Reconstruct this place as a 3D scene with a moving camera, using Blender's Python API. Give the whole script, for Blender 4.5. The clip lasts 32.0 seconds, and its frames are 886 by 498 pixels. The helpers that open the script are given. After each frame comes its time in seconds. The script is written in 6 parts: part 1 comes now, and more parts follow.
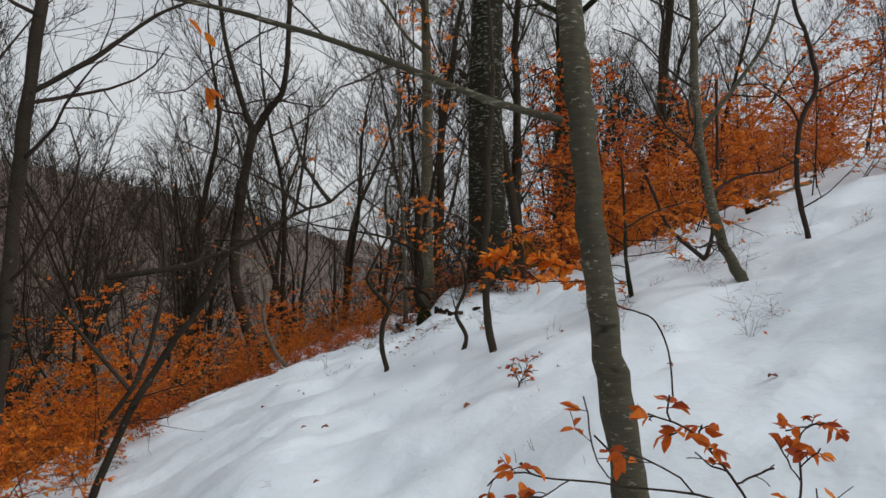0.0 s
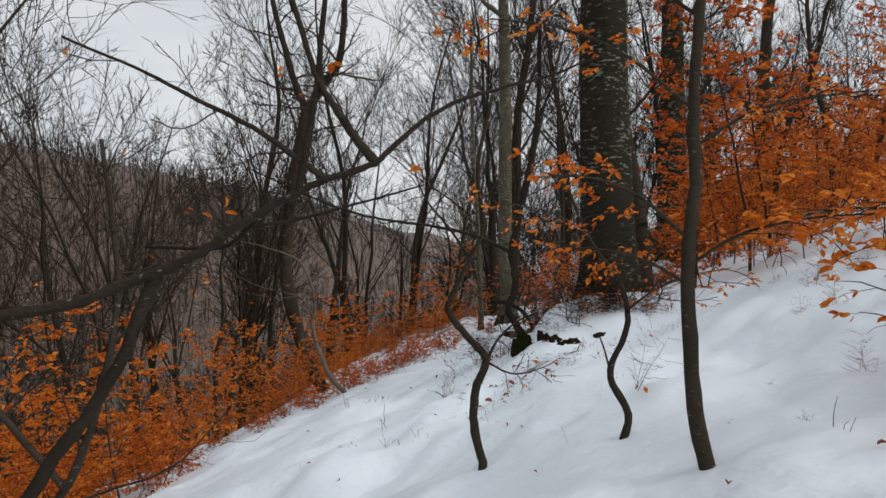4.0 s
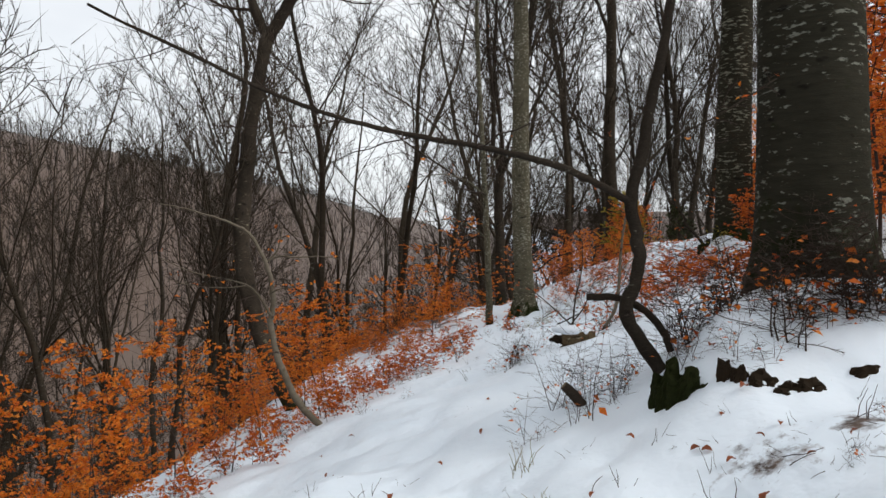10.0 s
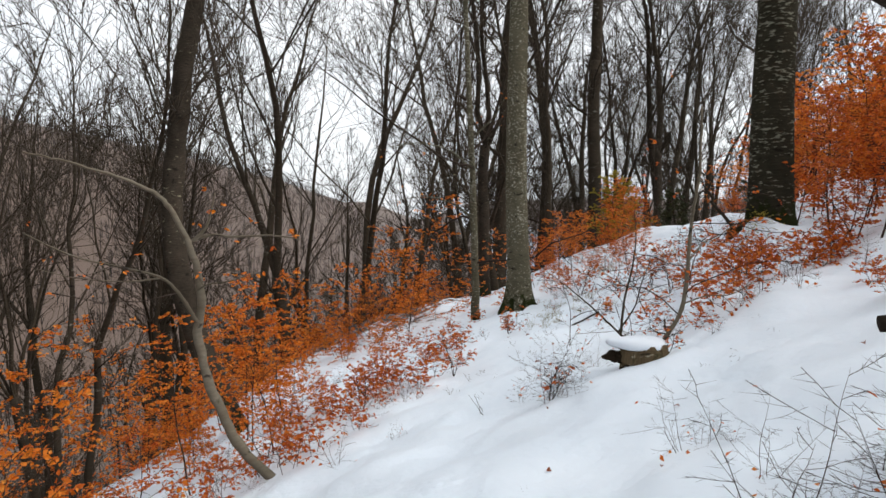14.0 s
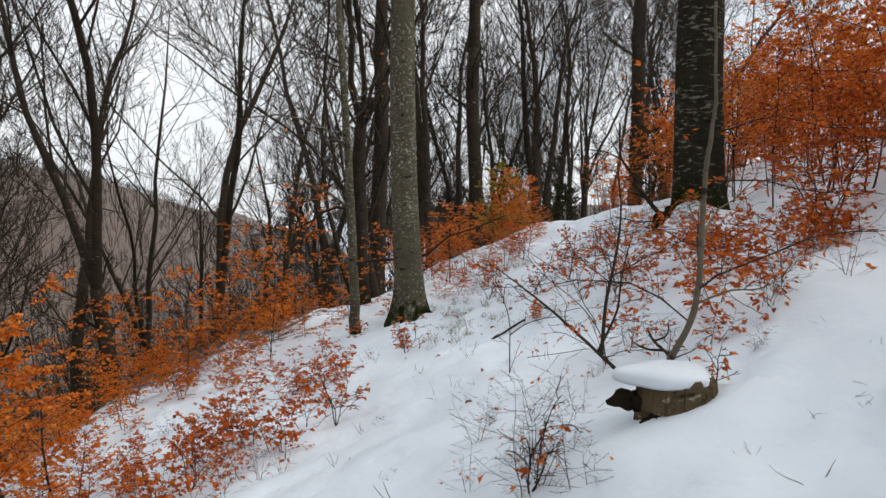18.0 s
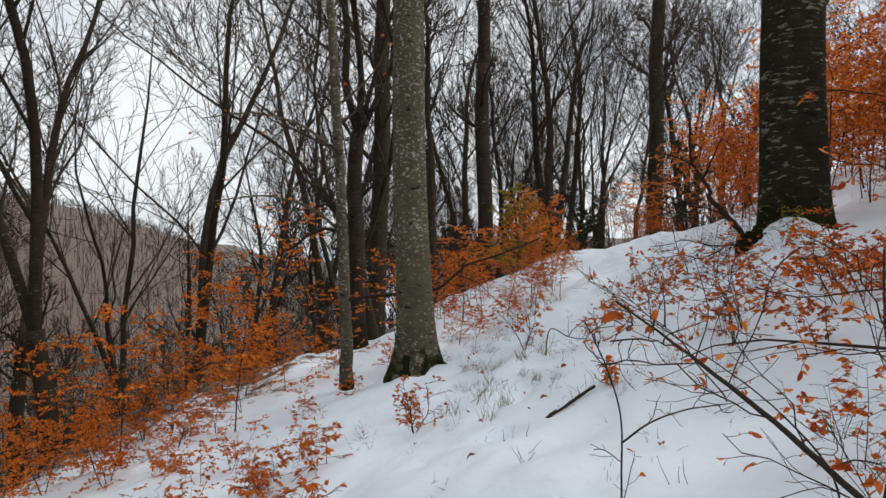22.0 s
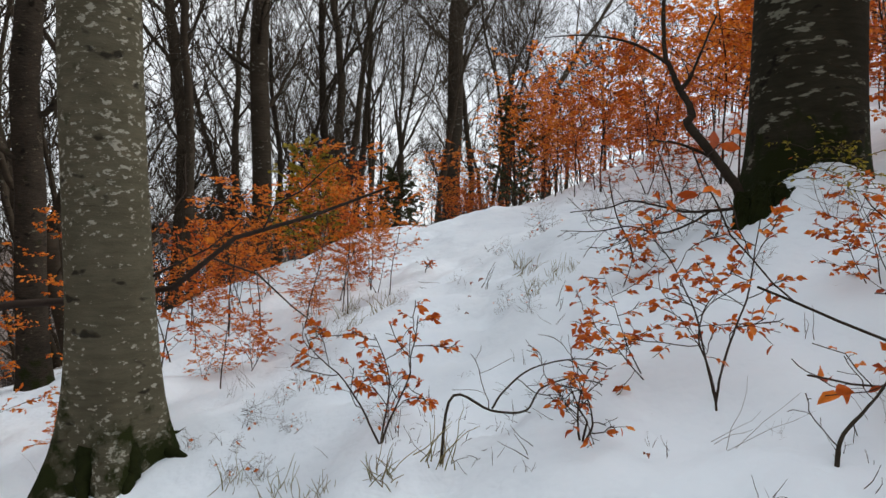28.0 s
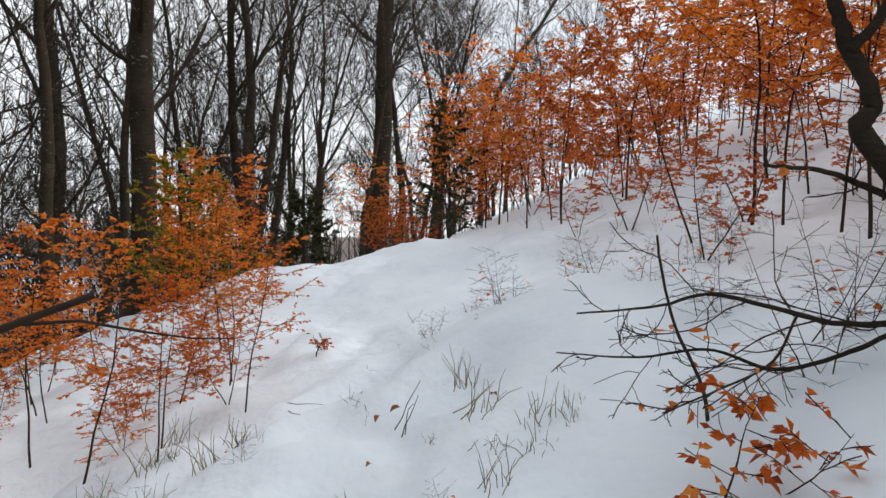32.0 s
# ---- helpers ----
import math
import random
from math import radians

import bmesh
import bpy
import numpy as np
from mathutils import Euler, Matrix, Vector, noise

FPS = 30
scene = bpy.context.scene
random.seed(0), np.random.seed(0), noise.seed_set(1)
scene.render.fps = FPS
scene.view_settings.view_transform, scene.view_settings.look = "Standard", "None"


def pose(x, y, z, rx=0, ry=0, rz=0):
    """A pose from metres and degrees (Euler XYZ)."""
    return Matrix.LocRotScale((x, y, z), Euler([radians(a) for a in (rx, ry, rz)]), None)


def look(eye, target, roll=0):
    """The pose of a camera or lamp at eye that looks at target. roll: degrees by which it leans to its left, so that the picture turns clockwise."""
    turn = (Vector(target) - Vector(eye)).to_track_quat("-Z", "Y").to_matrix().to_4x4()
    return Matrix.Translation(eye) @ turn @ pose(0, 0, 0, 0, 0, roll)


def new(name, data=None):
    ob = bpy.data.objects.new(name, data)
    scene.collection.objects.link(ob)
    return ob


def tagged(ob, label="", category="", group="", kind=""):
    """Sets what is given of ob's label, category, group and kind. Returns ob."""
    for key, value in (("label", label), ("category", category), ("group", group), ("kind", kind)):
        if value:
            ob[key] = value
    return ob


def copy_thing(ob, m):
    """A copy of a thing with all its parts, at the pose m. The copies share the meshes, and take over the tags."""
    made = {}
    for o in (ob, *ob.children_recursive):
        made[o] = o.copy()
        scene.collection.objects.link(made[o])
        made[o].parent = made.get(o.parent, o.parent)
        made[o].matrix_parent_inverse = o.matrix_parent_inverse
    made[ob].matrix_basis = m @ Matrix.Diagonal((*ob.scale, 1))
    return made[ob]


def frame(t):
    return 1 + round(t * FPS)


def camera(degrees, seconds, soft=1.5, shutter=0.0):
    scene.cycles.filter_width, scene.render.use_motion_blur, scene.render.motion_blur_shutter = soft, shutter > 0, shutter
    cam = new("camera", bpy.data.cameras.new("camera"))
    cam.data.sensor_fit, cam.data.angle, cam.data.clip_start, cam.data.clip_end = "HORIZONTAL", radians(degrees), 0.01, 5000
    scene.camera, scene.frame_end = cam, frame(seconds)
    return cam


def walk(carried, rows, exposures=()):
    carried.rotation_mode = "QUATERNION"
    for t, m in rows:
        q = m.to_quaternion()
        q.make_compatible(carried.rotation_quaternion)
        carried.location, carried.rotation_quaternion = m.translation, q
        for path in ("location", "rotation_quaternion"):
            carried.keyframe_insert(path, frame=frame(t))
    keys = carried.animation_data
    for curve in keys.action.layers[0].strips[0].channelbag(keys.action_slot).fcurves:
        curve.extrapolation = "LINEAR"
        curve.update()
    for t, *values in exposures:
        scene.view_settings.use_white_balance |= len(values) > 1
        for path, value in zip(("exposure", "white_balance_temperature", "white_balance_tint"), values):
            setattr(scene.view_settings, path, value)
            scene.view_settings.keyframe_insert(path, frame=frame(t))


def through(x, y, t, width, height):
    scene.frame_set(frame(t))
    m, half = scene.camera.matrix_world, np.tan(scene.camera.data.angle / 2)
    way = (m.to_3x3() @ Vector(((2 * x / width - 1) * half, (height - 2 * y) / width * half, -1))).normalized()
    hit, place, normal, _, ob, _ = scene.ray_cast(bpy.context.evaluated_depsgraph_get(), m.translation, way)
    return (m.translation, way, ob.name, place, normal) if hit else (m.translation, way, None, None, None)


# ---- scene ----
cam = camera(68.3, 32.0)
SKY = 0.86
EXPOSURES = ((0, -0.12), (2, -0.04), (6, 0.24), (8, 0.32), (10, 0.46), (12, 0.70), (14, 0.74), (17, 0.59), (18, 0.52), (20, 0.44), (22, 0.43), (25, 0.49), (28, 0.60), (32, 0.68))
PATH = [
    (0, (-0.091, 0.001, 1.416), (-0.065, 2.000, 1.380), -0.3),
    (0.5, (-0.110, 0.446, 1.445), (-0.121, 2.446, 1.433), -0.6),
    (1, (-0.115, 0.922, 1.498), (-0.169, 2.921, 1.481), -0.5),
    (1.5, (-0.114, 1.360, 1.455), (-0.211, 3.357, 1.417), -0.3),
    (2, (-0.087, 1.826, 1.462), (-0.227, 3.821, 1.413), -0.1),
    (2.5, (-0.189, 2.261, 1.402), (-0.365, 4.253, 1.352), -0.1),
    (4.5, (-0.611, 3.930, 1.475), (-0.784, 5.922, 1.415), -0.9),
    (5, (-0.642, 4.347, 1.416), (-0.810, 6.339, 1.354), -1),
    (5.5, (-0.714, 4.770, 1.406), (-0.879, 6.761, 1.327), -1),
    (6, (-0.869, 5.160, 1.322), (-1.027, 7.151, 1.217), -0.9),
    (6.5, (-0.969, 5.502, 1.278), (-1.120, 7.493, 1.167), -0.8),
    (7, (-1.061, 5.864, 1.274), (-1.192, 7.858, 1.180), -0.7),
    (7.5, (-1.227, 6.153, 1.150), (-1.327, 8.147, 1.038), -0.9),
    (8, (-1.274, 6.442, 1.087), (-1.372, 8.436, 0.964), -0.9),
    (8.5, (-1.341, 6.852, 1.096), (-1.432, 8.847, 0.982), -0.9),
    (9, (-1.425, 7.233, 1.049), (-1.499, 9.229, 0.936), -0.9),
    (9.5, (-1.489, 7.564, 1.075), (-1.574, 9.560, 0.977), -0.9),
    (10, (-1.540, 7.985, 1.057), (-1.659, 9.978, 0.952), -0.9),
    (10.5, (-1.613, 8.338, 1.035), (-1.728, 10.332, 0.926), -0.7),
    (11, (-1.699, 8.746, 1.006), (-1.779, 10.741, 0.889), -0.8),
    (11.5, (-1.737, 9.095, 0.958), (-1.814, 11.090, 0.845), -0.7),
    (12, (-1.784, 9.460, 0.980), (-1.875, 11.456, 0.888), -0.6),
    (12.5, (-1.906, 9.843, 0.940), (-1.998, 11.838, 0.832), -0.4),
    (13, (-2.010, 10.204, 0.933), (-2.110, 12.198, 0.813), -0.4),
    (13.5, (-2.108, 10.561, 0.895), (-2.179, 12.556, 0.763), -0.2),
    (14, (-2.231, 10.929, 0.826), (-2.226, 12.923, 0.675), -0.2),
    (14.5, (-2.338, 11.290, 0.739), (-2.255, 13.282, 0.590), -0.4),
    (16.5, (-2.305, 12.647, 0.575), (-2.047, 14.624, 0.416), -0.6),
    (17, (-2.256, 13.139, 0.513), (-1.950, 15.111, 0.367), -0.7),
    (17.5, (-2.270, 13.741, 0.376), (-1.904, 15.701, 0.226), -0.4),
    (18, (-2.288, 14.044, 0.366), (-1.883, 15.998, 0.236), -0.6),
    (18.5, (-2.256, 14.325, 0.346), (-1.846, 16.278, 0.212), -0.5),
    (19, (-2.203, 14.624, 0.345), (-1.783, 16.576, 0.230), -0.4),
    (19.5, (-2.165, 15.040, 0.265), (-1.736, 16.990, 0.151), -0.5),
    (20, (-2.097, 15.377, 0.264), (-1.656, 17.324, 0.149), -0.5),
    (20.5, (-1.992, 15.756, 0.299), (-1.545, 17.703, 0.191), -0.5),
    (21, (-1.994, 16.143, 0.215), (-1.552, 18.092, 0.144), -0.5),
    (21.5, (-2.009, 16.536, 0.170), (-1.606, 18.495, 0.141), -0.6),
    (22, (-1.942, 16.916, 0.157), (-1.538, 18.875, 0.130), -0.6),
    (22.5, (-1.900, 17.353, 0.092), (-1.432, 19.297, 0.065), -0.7),
    (23, (-1.866, 17.805, 0.042), (-1.333, 19.732, 0.010), -0.6),
    (23.5, (-1.763, 18.287, -0.039), (-1.181, 20.199, -0.110), -0.8),
    (24, (-1.682, 18.665, -0.018), (-1.031, 20.555, -0.096), -0.7),
    (24.5, (-1.616, 19.138, -0.065), (-0.885, 20.998, -0.145), -0.6),
    (25, (-1.531, 19.521, -0.042), (-0.751, 21.361, -0.115), -0.5),
    (25.5, (-1.357, 19.965, -0.082), (-0.542, 21.789, -0.169), -0.5),
    (27.5, (-0.798, 21.502, -0.057), (0.194, 23.238, -0.123), 0.4),
    (28, (-0.722, 21.879, -0.117), (0.315, 23.587, -0.189), 0.8),
    (28.5, (-0.476, 22.191, -0.029), (0.584, 23.886, -0.093), 0.6),
    (29, (-0.242, 22.471, 0.005), (0.836, 24.155, -0.042), 0.6),
    (29.5, (-0.020, 22.770, 0.030), (1.107, 24.422, -0.015), 0.7),
    (30, (0.228, 23.140, 0.094), (1.418, 24.747, 0.062), 0.7),
    (30.5, (0.490, 23.438, 0.117), (1.709, 25.023, 0.082), 0.6),
    (31, (0.758, 23.751, 0.218), (1.990, 25.326, 0.188), 0.6),
    (31.5, (1.037, 24.138, 0.192), (2.266, 25.714, 0.152), 0.7),
    (32, (1.207, 24.485, 0.327), (2.413, 26.080, 0.296), 1),
]
walk(cam, [(t, look(eye, target, roll)) for t, eye, target, roll in PATH], EXPOSURES)

# ---- world and light: an overcast winter sky ----
world = bpy.data.worlds.new("overcast_sky")
scene.world = world
world.use_nodes = True
wt = world.node_tree
wt.nodes.clear()
w_out = wt.nodes.new("ShaderNodeOutputWorld")
w_bg = wt.nodes.new("ShaderNodeBackground")
w_sky = wt.nodes.new("ShaderNodeTexSky")
w_sky.sky_type, w_sky.sun_disc = "NISHITA", False
w_sky.sun_elevation, w_sky.sun_rotation = radians(40), radians(105)
w_gain = wt.nodes.new("ShaderNodeVectorMath")
w_gain.operation = "SCALE"
w_gain.inputs["Scale"].default_value = 0.10
w_coord = wt.nodes.new("ShaderNodeTexCoord")
w_map = wt.nodes.new("ShaderNodeMapping")
w_map.inputs["Scale"].default_value = (1.0, 1.0, 2.6)
w_noise = wt.nodes.new("ShaderNodeTexNoise")
w_noise.inputs["Scale"].default_value, w_noise.inputs["Detail"].default_value = 2.2, 5.0
w_ramp = wt.nodes.new("ShaderNodeValToRGB")
w_ramp.color_ramp.elements[0].position, w_ramp.color_ramp.elements[0].color = 0.32, (0.72, 0.75, 0.79, 1)
w_ramp.color_ramp.elements[1].position, w_ramp.color_ramp.elements[1].color = 0.66, (0.95, 0.97, 0.98, 1)
w_mix = wt.nodes.new("ShaderNodeMix")
w_mix.data_type = "RGBA"
w_mix.inputs["Factor"].default_value = 0.88
wt.links.new(w_coord.outputs["Generated"], w_map.inputs["Vector"])
wt.links.new(w_map.outputs["Vector"], w_noise.inputs["Vector"])
wt.links.new(w_noise.outputs["Fac"], w_ramp.inputs["Fac"])
wt.links.new(w_sky.outputs["Color"], w_gain.inputs[0])
wt.links.new(w_gain.outputs["Vector"], w_mix.inputs["A"])
wt.links.new(w_ramp.outputs["Color"], w_mix.inputs["B"])
wt.links.new(w_mix.outputs["Result"], w_bg.inputs["Color"])
w_bg.inputs["Strength"].default_value = SKY
wt.links.new(w_bg.outputs["Background"], w_out.inputs["Surface"])

sun_data = bpy.data.lights.new("sun", "SUN")
sun_data.energy, sun_data.angle, sun_data.color = 1.5, radians(28), (1.0, 0.97, 0.92)
sun = new("sun", sun_data)
sun.matrix_world = look((50, -14, 44), (0, 0, 0))


# ---- materials ----
class Nodes:
    """A small builder for node materials."""

    def __init__(self, name):
        self.mat = bpy.data.materials.new(name)
        self.mat.use_nodes = True
        self.t = self.mat.node_tree
        self.bsdf = self.t.nodes["Principled BSDF"]
        self.coord = self.t.nodes.new("ShaderNodeTexCoord")
        self.info = self.t.nodes.new("ShaderNodeObjectInfo")

    def node(self, kind, **values):
        n = self.t.nodes.new(kind)
        for key, value in values.items():
            n.inputs[key.replace("_", " ")].default_value = value
        return n

    def link(self, a, b):
        self.t.links.new(a, b)

    def place(self, scale, space="Object"):
        m = self.node("ShaderNodeMapping", Scale=scale)
        self.link(self.coord.outputs[space], m.inputs["Vector"])
        return m.outputs["Vector"]

    def noise(self, vector, scale, detail=4.0, rough=0.55):
        n = self.node("ShaderNodeTexNoise", Scale=scale, Detail=detail, Roughness=rough)
        self.link(vector, n.inputs["Vector"])
        return n.outputs["Fac"]

    def ramp(self, fac, *stops):
        n = self.node("ShaderNodeValToRGB")
        e = n.color_ramp.elements
        while len(e) < len(stops):
            e.new(0.5)
        for item, (at, colour) in zip(e, stops):
            item.position, item.color = at, (*colour, 1) if len(colour) == 3 else colour
        self.link(fac, n.inputs["Fac"])
        return n.outputs["Color"]

    def mix(self, fac, a, b, blend="MIX"):
        n = self.node("ShaderNodeMix")
        n.data_type, n.blend_type = "RGBA", blend
        for key, value in (("Factor", fac), ("A", a), ("B", b)):
            if isinstance(value, (int, float)):
                n.inputs[key].default_value = value
            elif isinstance(value, tuple):
                n.inputs[key].default_value = (*value, 1)
            else:
                self.link(value, n.inputs[key])
        return n.outputs["Result"]

    def bump(self, height, strength, distance):
        n = self.node("ShaderNodeBump", Strength=strength, Distance=distance)
        self.link(height, n.inputs["Height"])
        self.link(n.outputs["Normal"], self.bsdf.inputs["Normal"])

    def done(self, colour, rough=0.8, spec=0.3):
        if isinstance(colour, tuple):
            self.bsdf.inputs["Base Color"].default_value = (*colour, 1)
        else:
            self.link(colour, self.bsdf.inputs["Base Color"])
        self.bsdf.inputs["Roughness"].default_value = rough
        self.bsdf.inputs["Specular IOR Level"].default_value = spec
        return self.mat


G3 = lambda v: (v, v, v)


def make_snow_ground():
    """Snow, with patches of brown leaf litter and soil that grow more common down in the valley and on far slopes."""
    k = Nodes("snow_ground")
    flat = k.place((1, 1, 1))
    soft = k.noise(flat, 1.3, 3)
    fine = k.noise(flat, 22.0, 5)
    snow = k.mix(soft, (0.705, 0.782, 0.86), (0.815, 0.872, 0.925))
    litter = k.ramp(k.noise(flat, 9.0, 4), (0.3, (0.05, 0.036, 0.028)), (0.7, (0.15, 0.10, 0.075)))
    cover = k.node("ShaderNodeAttribute")
    cover.attribute_name = "litter"
    patch = k.node("ShaderNodeMath")
    patch.operation = "ADD"
    k.link(k.noise(flat, 2.6, 7, 0.68), patch.inputs[0])
    k.link(cover.outputs["Fac"], patch.inputs[1])
    speck = k.node("ShaderNodeMath")
    speck.operation = "MULTIPLY_ADD"
    speck.inputs[1].default_value = 0.35
    k.link(cover.outputs["Fac"], speck.inputs[0])
    k.link(k.noise(flat, 46.0, 3, 0.6), speck.inputs[2])
    snow = k.mix(k.ramp(speck.outputs["Value"], (0.785, G3(0)), (0.81, G3(0.85))), snow, (0.11, 0.075, 0.055))
    mask = k.ramp(patch.outputs["Value"], (0.70, G3(0)), (0.80, G3(1)))
    lumps = k.noise(flat, 5.0, 3, 0.5)
    k.bump(k.mix(0.05, lumps, fine), 0.6, 0.05)
    return k.done(k.mix(mask, snow, litter), 0.62, 0.25)


def make_snow():
    k = Nodes("snow_cap")
    flat = k.place((1, 1, 1))
    k.bump(k.noise(flat, 14, 5), 0.3, 0.02)
    return k.done(k.mix(k.noise(flat, 3, 3), (0.73, 0.795, 0.865), (0.83, 0.878, 0.93)), 0.6, 0.25)


def make_bark(name, dark, light, lichen, lichen_share, moss_share, squash=5.0, grain=26.0, fleck=11.0, plate=2.0):
    """Bark: a cloudy ground tone, fine upright or level grain, pale lichen flecks, and moss that thins out from the foot."""
    k = Nodes(name)
    p = k.place((1, 1, 1))
    cloud = k.noise(p, 2.4, 5)
    fine = k.noise(k.place((1, 1, 1 / squash)) if squash < 1 else k.place((1, 1, squash)), grain / (squash if squash > 1 else 1), 6, 0.65)
    tone = k.mix(cloud, dark, light)
    tone = k.mix(k.ramp(fine, (0.35, G3(0)), (0.7, G3(1))), k.mix(0.55, tone, dark), tone)
    blotch = k.noise(k.place((1, 1, plate)), fleck, 3.5, 0.6)
    limit = 0.92 - 0.3 * lichen_share
    big = k.noise(p, 1.1, 2)
    fleck_sum = k.node("ShaderNodeMath")
    fleck_sum.operation = "MULTIPLY_ADD"
    fleck_sum.inputs[1].default_value = 0.35
    k.link(big, fleck_sum.inputs[0])
    k.link(blotch, fleck_sum.inputs[2])
    tone = k.mix(k.ramp(fleck_sum.outputs["Value"], (limit + 0.04, G3(0)), (limit + 0.10, G3(1))), tone, lichen)
    scar = k.noise(k.place((1, 1, 1.8)), 5.5, 2, 0.5)
    tone = k.mix(k.ramp(scar, (0.66, G3(0)), (0.72, G3(0.8))), tone, (0.014, 0.012, 0.010))
    sep = k.node("ShaderNodeSeparateXYZ")
    k.link(k.coord.outputs["Object"], sep.inputs[0])
    drop = k.node("ShaderNodeMapRange", From_Min=0.0, From_Max=0.8, To_Min=0.6 * moss_share, To_Max=0.0)
    k.link(sep.outputs["Z"], drop.inputs["Value"])
    moss = k.node("ShaderNodeMath")
    moss.operation = "ADD"
    k.link(drop.outputs["Result"], moss.inputs[0])
    k.link(k.noise(p, 5.0, 5, 0.6), moss.inputs[1])
    tone = k.mix(k.ramp(moss.outputs["Value"], (0.66, G3(0)), (0.80, G3(1))), tone, (0.020, 0.024, 0.008))
    shift = k.node("ShaderNodeMapRange", To_Min=0.75, To_Max=1.25)
    k.link(k.info.outputs["Random"], shift.inputs["Value"])
    vary = k.node("ShaderNodeVectorMath")
    vary.operation = "SCALE"
    k.link(tone, vary.inputs[0])
    k.link(shift.outputs["Result"], vary.inputs["Scale"])
    k.bump(k.mix(0.5, fine, blotch), 0.6, 0.025)
    return k.done(vary.outputs["Vector"], 0.92, 0.04)


def make_leaf(name, stops, through=0.35):
    """Dry beech leaves: each leaf takes its own tone, and lets some light through."""
    k = Nodes(name)
    geo = k.node("ShaderNodeNewGeometry")
    tone = k.ramp(geo.outputs["Random Per Island"], *stops)
    tone = k.mix(k.ramp(k.noise(k.place((1, 1, 1)), 60, 2), (0.45, G3(0)), (0.75, G3(0.5))), tone, (0.16, 0.045, 0.012))
    k.link(tone, k.bsdf.inputs["Base Color"])
    k.bsdf.inputs["Roughness"].default_value = 0.55
    k.bsdf.inputs["Specular IOR Level"].default_value = 0.25
    glow = k.node("ShaderNodeBsdfTranslucent")
    k.link(tone, glow.inputs["Color"])
    both = k.node("ShaderNodeMixShader", Fac=through)
    k.link(k.bsdf.outputs["BSDF"], both.inputs[1])
    k.link(glow.outputs["BSDF"], both.inputs[2])
    k.link(both.outputs["Shader"], k.t.nodes["Material Output"].inputs["Surface"])
    return k.mat


def make_plain(name, low, high, scale=14.0, rough=0.85, squash=1.0):
    k = Nodes(name)
    f = k.noise(k.place((1, 1, squash)), scale, 5, 0.65)
    k.bump(f, 0.6, 0.015)
    return k.done(k.mix(f, low, high), rough, 0.06)


SNOW_GROUND, SNOW = make_snow_ground(), make_snow()
BEECH = make_bark("beech_bark", (0.052, 0.045, 0.028), (0.185, 0.168, 0.116), (0.32, 0.305, 0.245), 0.70, 0.5, fleck=17.0, plate=1.7)
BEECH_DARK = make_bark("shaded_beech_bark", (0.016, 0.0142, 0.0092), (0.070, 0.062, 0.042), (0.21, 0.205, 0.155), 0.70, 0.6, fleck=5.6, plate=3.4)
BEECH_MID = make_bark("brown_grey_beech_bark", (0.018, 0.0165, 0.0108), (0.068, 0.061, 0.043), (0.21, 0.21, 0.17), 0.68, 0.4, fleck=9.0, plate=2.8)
BEECH_YOUNG = make_bark("young_beech_bark", (0.040, 0.036, 0.024), (0.165, 0.150, 0.108), (0.24, 0.225, 0.17), 0.62, 0.1, grain=34.0, fleck=24.0, plate=3.0)
FAR_BARK = make_bark("forest_bark", (0.022, 0.017, 0.012), (0.088, 0.069, 0.050), (0.22, 0.20, 0.16), 0.45, 0.3)
# bark for the far hill, its brown greyed in the colour to suggest haze
HAZY_BARK = make_plain("haze_greyed_bark", (0.020, 0.018, 0.017), (0.060, 0.054, 0.052), 0.05)
ROUGH_BARK = make_bark("furrowed_bark", (0.010, 0.008, 0.006), (0.105, 0.083, 0.062), (0.20, 0.18, 0.12), 0.45, 0.5, squash=0.2, grain=14.0)
PALE_BARK = make_bark("pale_sapling_bark", (0.08, 0.066, 0.045), (0.21, 0.18, 0.14), (0.26, 0.25, 0.21), 0.2, 0.1)
SAPLING_BARK = make_bark("brown_sapling_bark", (0.026, 0.020, 0.014), (0.098, 0.079, 0.058), (0.20, 0.185, 0.145), 0.5, 0.1, squash=0.4, grain=30.0, fleck=22.0, plate=1.6)
TWIG = make_plain("twig_bark", (0.020, 0.014, 0.011), (0.066, 0.048, 0.038), 6)
LIMB = make_bark("dark_limb_bark", (0.014, 0.011, 0.0082), (0.078, 0.062, 0.047), (0.17, 0.165, 0.125), 0.4, 0.1, squash=0.4, grain=34.0, fleck=20.0, plate=1.4)
MOSS = make_plain("moss", (0.004, 0.0045, 0.002), (0.022, 0.027, 0.007), 18)
STUMP_BARK = make_bark("stump_bark", (0.065, 0.046, 0.026), (0.21, 0.155, 0.09), (0.30, 0.27, 0.20), 0.5, 0.2, squash=0.3, grain=24.0)
ROT = make_plain("rotten_wood", (0.008, 0.006, 0.004), (0.036, 0.024, 0.014), 12)
CUT = make_plain("weathered_cut_wood", (0.065, 0.050, 0.029), (0.26, 0.20, 0.125), 9, squash=0.2)
ORANGE = make_leaf("orange_beech_leaf", ((0.0, (0.46, 0.085, 0.008)), (0.3, (0.68, 0.165, 0.012)), (0.75, (0.80, 0.245, 0.020)), (1.0, (0.85, 0.34, 0.055))), 0.5)
RUSSET = make_leaf("russet_beech_leaf", ((0.0, (0.30, 0.044, 0.010)), (0.35, (0.56, 0.110, 0.012)), (0.8, (0.72, 0.180, 0.018)), (1.0, (0.78, 0.27, 0.045))), 0.5)
